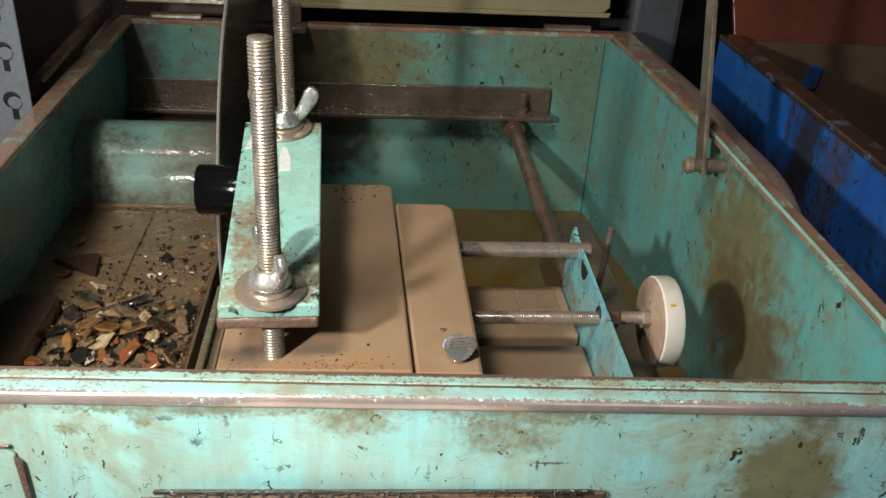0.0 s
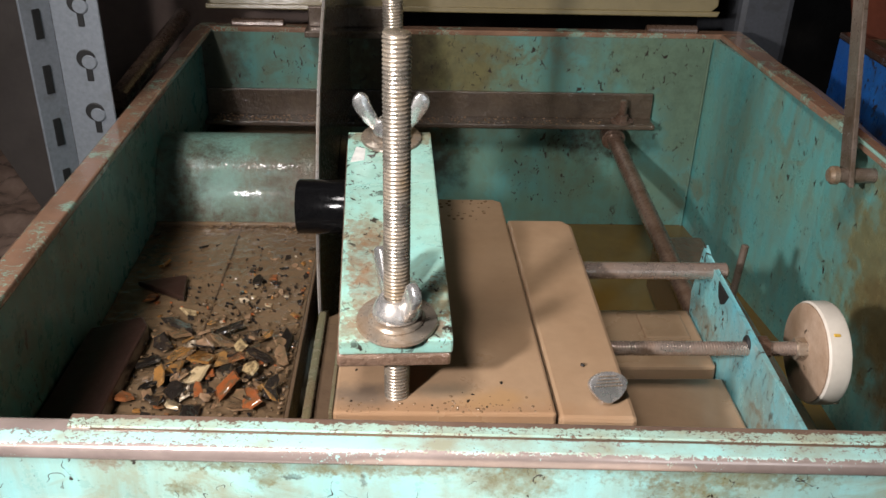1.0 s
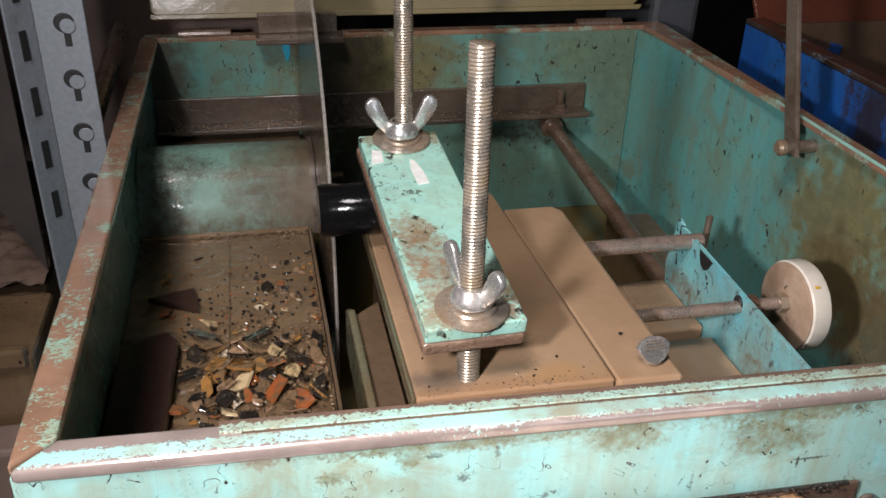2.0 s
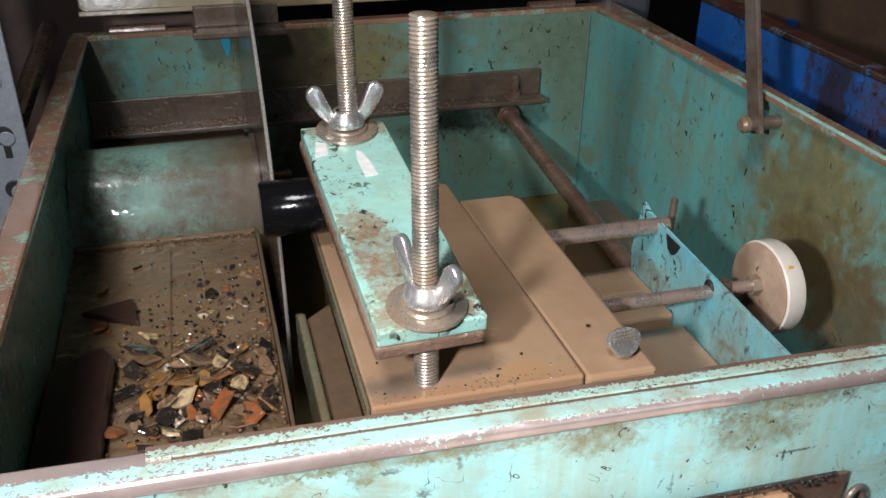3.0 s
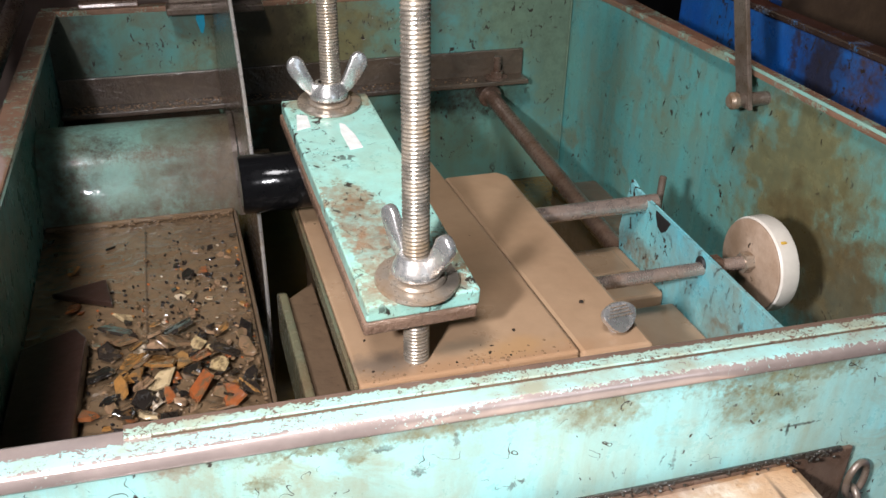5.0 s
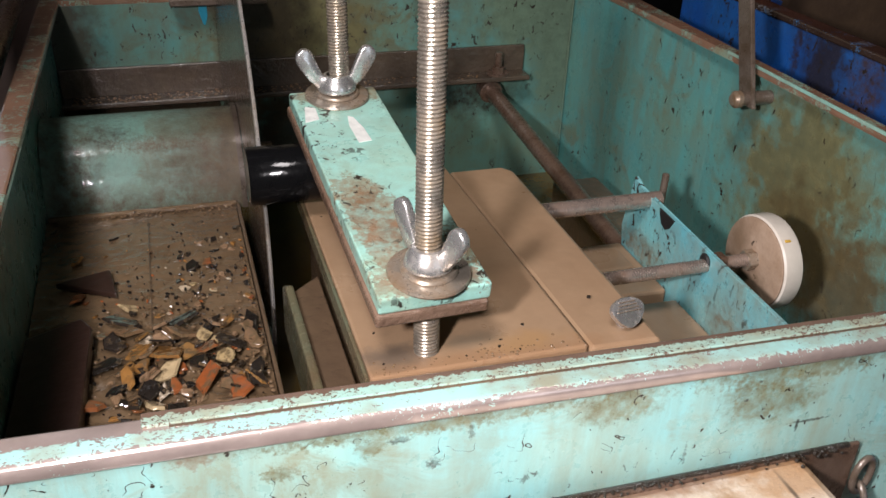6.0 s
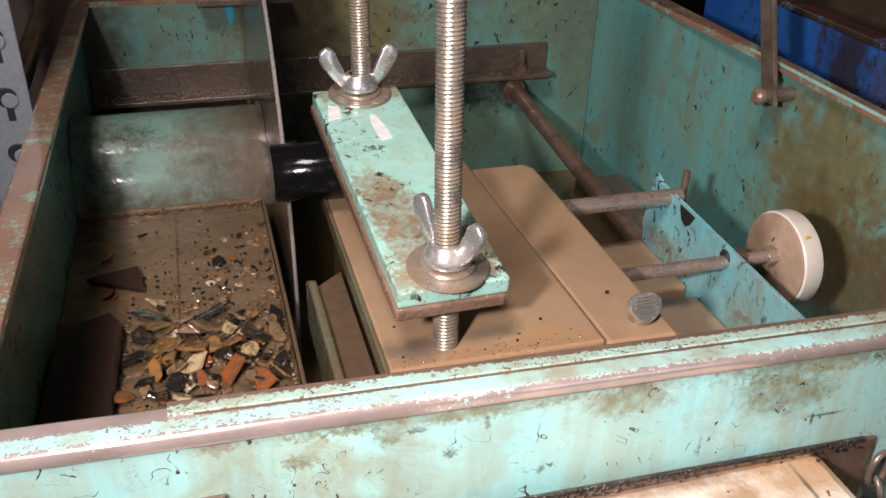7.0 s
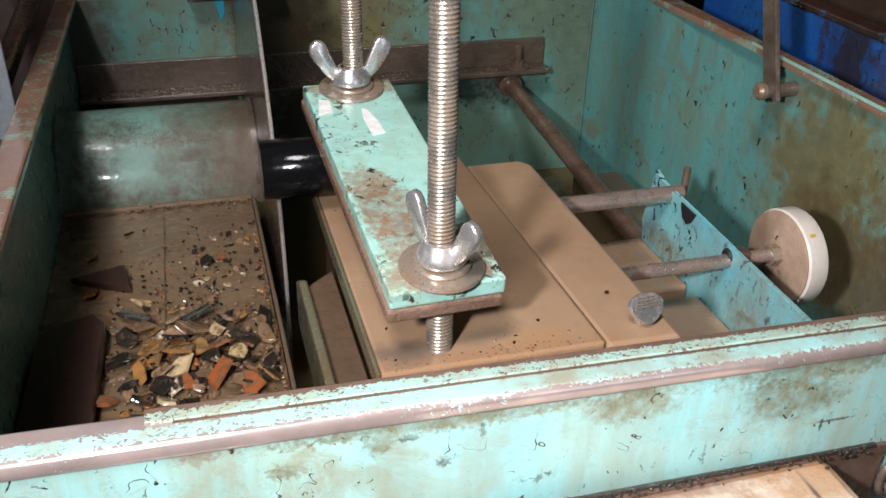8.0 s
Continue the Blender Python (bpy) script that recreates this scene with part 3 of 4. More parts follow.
def build_shelf():
    shelf = thing("chip_shelf", "mud-coated steel shelf with a rounded green arbor cover", "shelf")
    part("deck", box(XL + 0.003, -0.0885, 0.282, 0.585, SHELF - 0.006, SHELF - 0.002, 0.0008), M_MUD_DARK, shelf)

    def film(u, v):
        x, y = XL + 0.0035 + 0.1035 * u, 0.284 + 0.290 * v
        heap = math.exp(-((x + 0.127) / 0.030) ** 2 - ((y - 0.409) / 0.036) ** 2)
        z = SHELF - 0.0008 + (0.0004 + 0.0016 * heap) * noise.noise((x * 190, y * 190, 3)) + 0.0006 * noise.noise((x * 45, y * 45, 5)) + 0.0012 * heap
        return (x, y, z)
    part("mud_film", sheet(120, 330, film), M_MUD_WET, shelf, "film of wet brown mud with ripples", 80)
    part("seam", box(-0.1388, -0.1381, 0.450, 0.567, SHELF - 0.002, SHELF + 0.0003, 0.0001), M_MUD_DARK, shelf, "dark seam in the mud")
    part("deck_edge", box(-0.0885, -0.0865, 0.300, 0.570, SHELF - 0.020, SHELF + 0.0006, 0.0006), M_MUD_DARK, shelf)
    # the cover's section: a face that leans back, rounding over to a level top
    section, y, z = [(0.5700, 0.8710)], 0.5700, 0.8710
    for k in range(44):
        a = math.radians(8 + 150 * (k + 0.5) / 44)
        r = (0.0300 + 0.086 * math.exp(-((math.degrees(a) - 25) / 9) ** 2)) * math.radians(150 / 44)
        y, z = y + r * math.sin(a), z + r * math.cos(a)
        section.append((y, z))

    def along_section(v, out):
        (ya, za), (yb, zb) = section[min(int(v * 44), 43)], section[min(int(v * 44), 43) + 1]
        f = v * 44 - min(int(v * 44), 43)
        n = Vector((zb - za, ya - yb)).normalized()
        return ya + (yb - ya) * f - n.x * out, za + (zb - za) * f - n.y * out

    bm = sheet(2, 44, lambda u, v: (XL + 0.004 + 0.1095 * u, *along_section(v, 0.0)))
    bmesh.ops.solidify(bm, geom=bm.faces, thickness=0.0025)
    part("arbor_cover", bm, M_COVER, shelf, "oily pale green half-round cover", 30)
    bm = sheet(1, 44, lambda u, v: (-0.0845 + 0.003 * u, *along_section(v, 0.0015)))
    bmesh.ops.solidify(bm, geom=bm.faces, thickness=0.0035)
    part("cover_lip", bm, M_DARKSTEEL, shelf, "shiny brown steel lip", 30)
    part("rear_ledge", box(XL + 0.003, -0.083, 0.690, YB, 0.872, 0.876, 0.001), M_MUD_DARK, shelf)
    part("bead", rod((XL + 0.004, 0.5693, SHELF + 0.0008), (-0.088, 0.5693, SHELF + 0.0008), 0.0016, 10), M_MUD_WET, shelf, "wet mud bead along the cover")


build_shelf()

# ---- saw blade ----
BLADE = (-0.0805, 0.634, 0.872)


def build_blade():
    x, y, z = BLADE
    blade = thing("cutting_disc", "large thin oily steel saw blade standing upright", "saw blade")
    m = Matrix.Translation((x, y, z)) @ pose(0, 0, 0, 0, 90, 0)
    part("disc", lathe([(0, -0.0006), (0.160, -0.0006), (0.160, 0.0006), (0, 0.0006)], 128, m), M_BLADE, blade, "", 30)
    part("cutting_rim", lathe([(0.1598, -0.0008), (0.1655, -0.0008), (0.166, 0), (0.1655, 0.0008), (0.1598, 0.0008)], 128, m), M_BLADE_EDGE, blade, "bright worn cutting edge", 30)
    part("flange", lathe([(0, 0.001), (0.036, 0.001), (0.034, 0.006), (0.012, 0.008), (0.012, 0.022), (0, 0.022)], 40, m), M_DARKSTEEL, blade, "", 30)
    return blade


saw_blade = build_blade()

# ---- carriage ----
TOP = 0.916


def build_carriage():
    c = thing("saw_carriage", "sliding steel carriage coated with smooth tan cutting mud", "carriage")
    part("bed_plate", prism([(-0.0615, 0.333), (0.0235, 0.332), (0.0185, 0.518), (0.014, 0.5215), (-0.0615, 0.5215)], TOP - 0.006, TOP + 0.0006, 0.0012), M_MUD, c, "flat plate under smooth tan mud")
    part("side_plate", prism([(0.0245, 0.3315), (0.0545, 0.3305), (0.0545, 0.492), (0.050, 0.4985), (0.0198, 0.4985)], TOP - 0.0065, TOP - 0.0006, 0.0018), M_MUD, c, "narrow mud-coated plate beside a groove")
    part("plate_edge", box(-0.0632, -0.0617, 0.334, 0.520, TOP - 0.008, TOP + 0.0002, 0.0004), M_ANGLE, c, "thin green painted edge")
    part("body", box(-0.058, 0.050, 0.345, 0.490, 0.80, TOP - 0.0075, 0.002), M_MUD_DARK, c)
    # Angle paint and flange colour are darkened where the clamp bar shades them.
    part("side_angle", plate_x([(0.345, 0.86), (0.352, 0.893), (0.440, 0.893), (0.452, 0.886), (0.452, 0.86)], -0.0775, -0.0735, 0.0012), M_ANGLE, c, "rust-stained green angle iron")
    part("side_angle_flange", prism([(-0.0735, 0.345), (-0.060, 0.345), (-0.060, 0.452), (-0.0735, 0.440)], 0.886, 0.8895, 0.0008), M_MUD_DARK, c, "rusty brown flange darkened for the clamp bar's shade")
    part("rear_tray", box(0.040, 0.1265, 0.437, 0.492, 0.84, 0.862, 0.0018), M_MUD, c)
    part("front_tray", box(0.040, 0.1265, 0.325, 0.428, 0.84, 0.862, 0.0018), M_MUD, c)
    part("tray_floor", box(0.042, 0.125, 0.420, 0.440, 0.838, 0.850), M_MUD_DARK, c)
    part("tray_crust", box(0.095, 0.120, 0.462, 0.486, 0.860, 0.8632, 0.0012), M_MUD, c)
    br = part("end_bracket", plate_x([(0.322, 0.845), (0.322, 0.897), (0.480, 0.9022), (0.4885, 0.9062), (0.4955, 0.872), (0.492, 0.858), (0.46, 0.845)], 0.1275, 0.1300, 0.0006), M_BRACKET, c, "bright aqua bracket plate with scuffed edge")
    part("oil_patch", plate_x([(0.4425, 0.9009), (0.4462, 0.8945), (0.4500, 0.8918), (0.4545, 0.8935), (0.4572, 0.8985), (0.4580, 0.9013)], 0.1268, 0.1303, 0.0004), M_HOLE, br, "dark oily patch on the top edge")
    # Black disc stands in for the dark inside of the screw hole.
    part("grommet", rod((0.1262, 0.411, 0.8945), (0.1310, 0.411, 0.8945), 0.0042, 18), M_HOLE, br, "dark hole round the feed screw")
    part("guide_rod", rod((0.048, 0.472, 0.899), (0.136, 0.472, 0.899), 0.0046, 24, 0.001), M_ROD, c, "thick stained steel guide rod")
    part("feed_screw", threaded((0.048, 0.410, 0.8925), (0.157, 0.410, 0.8925), 0.0036, 0.0013, 0.00022, 16, 4), M_ROD, c, "thin brown threaded feed screw", 80)
    part("lock_nut", hexnut((0.1315, 0.410, 0.8925), (0.137, 0.410, 0.8925), 0.0062), M_RAIL, c)
    part("collar_nut", hexnut((0.150, 0.410, 0.8925), (0.156, 0.410, 0.8925), 0.0056), M_WASHER, c)
    wm = along((0.156, 0.410, 0.8905), (0.170, 0.410, 0.8905))
    w = part("handwheel", lathe([(0, 0), (0.0235, 0), (0.0245, 0.001), (0.0247, 0.009), (0.0240, 0.0105), (0.0, 0.0105)], 48, wm), M_WHEEL, c, "white plastic handwheel with worn rim", 40)
    part("wheel_face", lathe([(0, -0.0012), (0.0228, -0.0012), (0.0236, -0.0006), (0.0236, 0.0006), (0, 0.0006)], 48, wm), M_WHEEL_FACE, w, "brown mud-stained wheel face", 40)
    part("bolt", rod((0.1665, 0.398, 0.8715), (0.1715, 0.398, 0.8715), 0.0022, 14), M_ZINC, w)
    part("paint_spot", box(0.1588, 0.1618, 0.3945, 0.3985, 0.9096, 0.9106, 0.0003), M_ORANGE_PAINT, w, "small yellow paint spot")
    part("thumb_screw_stem", rod((0.0437, 0.3435, TOP - 0.002), (0.0437, 0.3435, TOP + 0.004), 0.0026, 14), M_ZINC, c)
    hm = Matrix.Translation((0.0440, 0.3425, TOP + 0.0070)) @ pose(0, 0, 0, 56, 4, 10) @ Matrix.Diagonal((1.16, 0.96, 1.0, 1))
    drop_shape = []
    for k in range(28):
        ang = 2 * math.pi * k / 28
        px, py = 0.0069 * math.cos(ang), 0.0050 * math.sin(ang)
        if py < 0:
            px, py = px * (1 + py * 62), py * 1.55
        drop_shape.append((px, py))
    h = part("thumb_screw_head", prism(drop_shape, -0.0013, 0.0013, 0.0005, hm), M_ZINC, c, "ribbed zinc thumb screw head", 40)
    for k in range(4):
        part("rib", box(-0.0050 + 0.0004 * k, 0.0050 - 0.0007 * k, -0.0010 + 0.0013 * k, -0.0005 + 0.0013 * k, 0.0010, 0.0019, 0.0003, hm), M_WASHER, h)
    return c


build_carriage()

# ---- clamp on the carriage ----


def wing_nut(name, p, turn, parent):
    m = Matrix.Translation(p) @ pose(0, 0, 0, 0, 0, turn)
    nut = part(name, lathe([(0.0048, 0), (0.0088, 0), (0.0092, 0.0010), (0.0086, 0.0034), (0.0070, 0.0064), (0.0062, 0.0074), (0.0048, 0.0076)], 32, m), M_ZINC, parent, "cast zinc wing nut", 40)
    outline = [(0.0050, 0.0010), (0.0092, 0.0014), (0.0128, 0.0056), (0.0172, 0.0112), (0.0190, 0.0150), (0.0186, 0.0184), (0.0162, 0.0206), (0.0134, 0.0206), (0.0112, 0.0186), (0.0090, 0.0126), (0.0062, 0.0070)]
    for s in (1, -1):
        bm = plate_y([(s * x, z) for x, z in outline], -0.0017, 0.0017, 0.0009)
        bmesh.ops.transform(bm, matrix=m @ pose(0, 0, 0, 0, 0, 8), verts=bm.verts)
        part("wing", bm, M_ZINC, nut, "", 50)
    return nut


def build_clamp():
    clamp = thing("clamp_bar", "pale green steel clamp bar held by two threaded rods", "clamp")
    p0, p1 = Vector((-0.0375, 0.334, 0.949)), Vector((-0.0435, 0.4915, 0.9680))
    d = (p1 - p0)
    yaw = math.degrees(math.atan2(-d.x, d.y))
    tilt = math.degrees(math.atan2(d.z, d.y))
    length = d.length
    m = Matrix.Translation(p0) @ pose(0, 0, 0, tilt, 0, yaw)
    part("bar", box(-0.0208, 0.0208, 0, length, -0.0068, 0, 0.0008, m), M_BAR, clamp, "flat bar in scuffed pale green paint")
    part("pad", box(-0.0218, 0.0202, -0.0006, length + 0.001, -0.0125, -0.0070, 0.0012, m), M_PAD, clamp, "rusty brown pad under the bar")
    # Painted pale patch where the rear wing nut reflects in the bar.
    part("bare_patch", prism([(-0.0002, 0.106), (0.0058, 0.107), (0.0052, 0.118), (0.0030, 0.129), (0.0008, 0.131), (-0.0006, 0.122)], -0.0002, 0.00025, 0, m), M_PALE, clamp, "pale patch laid over the bar's paint")
    part("bare_patch", prism([(-0.0192, 0.128), (-0.0125, 0.130), (-0.0120, 0.141), (-0.0165, 0.143)], -0.0002, 0.00022, 0, m), M_PALE, clamp, "pale patch laid over the bar's paint")
    for (x, y), top, name, turn in (((-0.0375, 0.3445), 1.057, "front", -74), ((-0.0425, 0.4840), 1.118, "rear", -6)):
        zbar = p0.z + (y - p0.y) * d.z / d.y
        r = part("threaded_rod", threaded((x + 0.002 if name == "rear" else x, y, TOP - 0.004), (x, y + (0.004 if name == "front" else 0.002), top), 0.0049, 0.00145, 0.00055, 24, 6), M_THREAD, clamp, "zinc threaded rod shiny with oil", 80)
        wm = Matrix.Translation((x, y, zbar)) @ pose(0, 0, 0, tilt, 0, 0)
        part("washer", lathe([(0.0052, -0.0002), (0.0148, -0.0002), (0.0152, 0.0006), (0.0148, 0.0016), (0.0116, 0.0020), (0.0052, 0.0020)], 40, wm), M_WASHER, clamp, "wide dirty steel washer", 40)
        part("inner_washer", lathe([(0.0052, 0.0018), (0.0102, 0.0018), (0.0105, 0.0026), (0.0098, 0.0034), (0.0052, 0.0034)], 36, wm), M_WASHER, clamp, "", 40)
        wing_nut("wing_nut", (x, y, zbar + 0.0034), turn, clamp)
    return clamp


build_clamp()

workpiece = part("cut_cylinder", lathe([(0, 0), (0.0126, 0), (0.0136, 0.0012), (0.0136, 0.062), (0.0128, 0.063), (0, 0.063)], 48, along((-0.0885, 0.466, 0.9380), (0.0, 0.466, 0.9380))), M_BLACK, None, "", 40)
tagged(workpiece, "glossy black cylinder clamped under the green bar", "workpiece")

# ---- rails and fittings inside the tank ----
rail = part("guide_rail", rod((0.130, YB - 0.002, 0.8735), (0.142, 0.440, 0.836), 0.0062, 24), M_RAIL, None, "", 40)
tagged(rail, "long rusty brown steel guide rail into the tank", "rail")
pin = part("stop_pin", rod((0.1500, 0.494, 0.845), (0.1558, 0.501, 0.8995), 0.0022, 14), M_DARKSTEEL, None, "", 40)
tagged(pin, "thin leaning steel pin beside the aqua bracket", "pin")
rail2 = part("lower_rail", box(0.140, 0.175, 0.330, 0.620, 0.800, 0.842, 0.002), M_MUD_DARK)
tagged(rail2, "dark sludge-covered steel runner in the tank", "rail")


def build_angle():
    a = thing("angle_iron", "brown oily angle iron bolted along the back wall", "angle iron")
    part("upright_flange", box(XL + 0.004, 0.160, YB - 0.004, YB - 0.0005, 0.886, 0.9070, 0.0008), M_IRON, a)
    part("lip", box(XL + 0.004, 0.160, YB - 0.020, YB - 0.002, 0.8825, 0.8865, 0.0010), M_IRON, a, "wet brown lip")
    bolt = part("bolt", hexnut((0.135, YB - 0.012, 0.8865), (0.135, YB - 0.012, 0.8925), 0.0052), M_RAIL, a)
    part("stud", rod((0.135, YB - 0.012, 0.8920), (0.135, YB - 0.012, 0.9045), 0.0030, 14), M_RAIL, bolt)
    part("washer", lathe([(0, 0), (0.009, 0), (0.009, 0.0014), (0, 0.0014)], 24, Matrix.Translation((0.135, YB - 0.012, 0.8866))), M_RAIL, a)
    part("rail_socket", rod((0.130, YB - 0.001, 0.8735), (0.130, YB - 0.014, 0.8718), 0.0095, 20), M_RAIL, a, "dark rusty socket")


build_angle()


def build_nozzle():
    n = thing("spray_bracket", "dark oily steel bracket behind the saw blade", "bracket")
    part("plate", box(-0.112, -0.046, YB - 0.020, YB - 0.001, 0.952, 0.957, 0.001), M_DARKSTEEL, n)
    part("upright", box(-0.110, -0.050, YB - 0.006, YB - 0.001, 0.957, 0.972, 0.001), M_DARKSTEEL, n)
    part("paint_run", plate_y([(-0.0915, 0.9505), (-0.0925, 0.944), (-0.090, 0.9345), (-0.0885, 0.9335), (-0.0865, 0.940), (-0.0865, 0.9505)], YB - 0.0012, YB + 0.0005, 0.0003), M_SKY, n, "bright sky-blue paint run")


build_nozzle()


def build_stay():
    s = thing("lid_stay", "flat brown steel lid stay on a pivot pin", "lid stay")
    part("arm", plate_x([(0.5020, 0.9345), (0.5155, 0.9345), (0.5155 + 0.072, 1.1345), (0.5040 + 0.072, 1.1345)], 0.2065, 0.2095, 0.0006), M_DARKSTEEL, s)
    part("pivot_pin", rod((0.200, 0.5095, 0.9388), (XR - 0.002, 0.5095, 0.9388), 0.0042, 18), M_DARKSTEEL, s)
    part("pin_head", lathe([(0, -0.0012), (0.0035, -0.0008), (0.0052, 0.001), (0.0052, 0.004), (0, 0.004)], 18, along((0.198, 0.5095, 0.9388), (0.21, 0.5095, 0.9388))), M_WASHER, s, "", 40)


build_stay()


def build_lid():
    lid = thing("tank_lid", "raised lid with a tan mud-stained underside", "lid")
    m = Matrix.Translation((0.0, 0.752, 0.9675)) @ pose(0, 0, 0, -12, 0, 0)
    outline = [(-0.188, 0.004), (-0.184, 0.0), (0.198, 0.0), (0.205, 0.006), (0.207, 0.30), (-0.190, 0.30)]
    bm = plate_y(outline, 0, 0.003, 0.001)
    bmesh.ops.transform(bm, matrix=m, verts=bm.verts)
    part("panel", bm, M_LID, lid)
    bm = plate_y([(-0.188, -0.002), (0.203, -0.002), (0.205, 0.002), (-0.188, 0.002)], -0.006, 0.003, 0.0008)
    bmesh.ops.transform(bm, matrix=m, verts=bm.verts)
    part("edge_bead", bm, M_LID, lid)
    for x in (-0.15, 0.17):
        part("hinge", rod((x - 0.02, 0.750, 0.955), (x + 0.02, 0.750, 0.955), 0.004, 14), M_RAIL, lid)


build_lid()


# ---- cover box on the front of the tank ----
def build_cover_box():
    b = thing("cover_box", "stained white enamel cover box on a rusty bracket", "cover box")
    y = front_y(0.0)
    part("cover", box(-0.058, 0.070, y - 0.075, y - 0.0035, 0.80, 0.9115, 0.004), M_WHITE, b, "stained white enamel cover")
    part("backing_bracket", box(-0.078, 0.093, y - 0.0052, y - 0.0034, 0.80, 0.9120, 0.0006), M_RAIL, b, "rusty bracket plate")
    bm = rod((-0.074, y - 0.0018, 0.9122), (0.089, y - 0.0045, 0.9118), 0.0011, 8)
    crumbs = random.Random(3)
    for k in range(260):
        f, r = crumbs.random(), crumbs.uniform(0.0003, 0.0008)
        bmesh.ops.create_icosphere(bm, subdivisions=1, radius=r, matrix=Matrix.Translation((-0.070 + 0.154 * f, y - 0.0020 - 0.0027 * f - abs(crumbs.gauss(0, 0.0016)), 0.9124 + crumbs.uniform(-0.2, 0.5) * r)) @ pose(0, 0, 0, 40 * f, 70 * f, 90 * f) @ Matrix.Diagonal((1.4, 1.0, 0.8, 1)))
    part("sludge_line", bm, M_GRIME, b, "crumbly line of black sludge")
    chain = thing("chain", "short dark steel chain hanging beside the cover box", "chain")
    for k in range(4):
        bm = bmesh.new()
        for i in range(20):
            for j in range(8):
                a, c = 2 * math.pi * i / 20, 2 * math.pi * j / 8
                bm.verts.new(((0.0045 + 0.0013 * math.cos(c)) * math.cos(a), 0.0013 * math.sin(c), (0.0075 + 0.0013 * math.cos(c)) * math.sin(a)))
        bm.verts.ensure_lookup_table()
        for i in range(20):
            for j in range(8):
                bm.faces.new([bm.verts[(i + di) % 20 * 8 + (j + dj) % 8] for di, dj in ((0, 0), (1, 0), (1, 1), (0, 1))])
        bmesh.ops.transform(bm, matrix=Matrix.Translation((0.0975, y - 0.006, 0.897 - 0.0115 * k)) @ pose(0, 0, 0, 0, 0, 80 * (k % 2) + 10), verts=bm.verts)
        part("link", bm, M_DARKSTEEL, chain, "", 60)


build_cover_box()

# ---- stone chips on the shelf ----
rng = random.Random(7)


def shard(name, x, y, size, flat, mat, label, category="stone chip", z=SHELF, group="stone chips", tilt=22, long=1.5):
    bm = bmesh.new()
    n = rng.randint(4, 6)
    for k in range(n):
        a = 2 * math.pi * (k + rng.uniform(-0.3, 0.3)) / n
        r = size * rng.uniform(0.5, 1.0)
        for h in (0, 1):
            q = rng.uniform(0.72, 0.95) if h else 1
            bm.verts.new((r * q * long * math.cos(a), r * q * math.sin(a), flat * (h - 0.5) * rng.uniform(0.7, 1.2)))
    bmesh.ops.convex_hull(bm, input=bm.verts)
    loose = [v for v in bm.verts if not v.link_faces]
    bmesh.ops.delete(bm, geom=loose, context="VERTS")
    bmesh.ops.bevel(bm, geom=list(bm.edges), offset=min(size, flat) * 0.08, segments=1, affect="EDGES")
    m = Matrix.Translation((0, 0, 0)) @ pose(0, 0, 0, rng.uniform(-tilt, tilt), rng.uniform(-tilt, tilt), rng.uniform(0, 360))
    bmesh.ops.transform(bm, matrix=m, verts=bm.verts)
    low = min(v.co.z for v in bm.verts)
    ob = part(name, bm, mat, None)
    ob.location = (x, y, z - low - 0.0010)
    return tagged(ob, label, category, group)


KINDS = [(M_AMBER, "wet amber stone chip lying in brown mud"), (M_ORANGE, "wet orange stone chip lying in brown mud"), (M_CREAM, "pale cream stone chip lying in brown mud"), (M_CHAR, "glossy black stone chip lying in brown mud"), (M_TAN, "wet tan stone chip lying in brown mud")]
for k in range(125):
    x = min(max(rng.gauss(-0.127, 0.021), -0.165), -0.092)
    y = min(max(rng.gauss(0.411, 0.027), 0.356), 0.462)
    mat, label = KINDS[rng.choices(range(5), (4, 1.6, 0.8, 9, 8))[0]]
    shard("stone_chip", x, y, rng.uniform(0.0012, 0.0038), rng.uniform(0.0006, 0.0014), mat, label, z=SHELF + rng.uniform(-0.0008, 0.0035), long=rng.uniform(1.1, 1.9))
for k in range(24):
    mat, label = KINDS[rng.choices(range(5), (4, 1.5, 0.6, 6, 8))[0]]
    shard("stone_chip", min(max(rng.gauss(-0.125, 0.017), -0.160), -0.096), min(max(rng.gauss(0.414, 0.021), 0.370), 0.453), rng.uniform(0.0040, 0.0066), rng.uniform(0.0008, 0.0014), mat, label, z=SHELF + rng.uniform(0.001, 0.004), tilt=38, long=rng.uniform(1.2, 1.9))
for k in range(56):
    x = min(max(rng.gauss(-0.110, 0.011), -0.140), -0.092)
    y = rng.gauss(0.494, 0.020)
    mat, label = KINDS[rng.choices(range(5), (0.6, 0.6, 0.9, 7, 6))[0]]
    shard("stone_chip", x, y, rng.uniform(0.0009, 0.0026), rng.uniform(0.0006, 0.0014), mat, label)
for k in range(16):
    mat, label = KINDS[rng.choices(range(5), (1, 1, 0.6, 3, 6))[0]]
    shard("stone_chip", rng.uniform(-0.188, -0.13), rng.uniform(0.453, 0.558), rng.uniform(0.0008, 0.0024), 0.001, mat, label)
grit = bmesh.new()
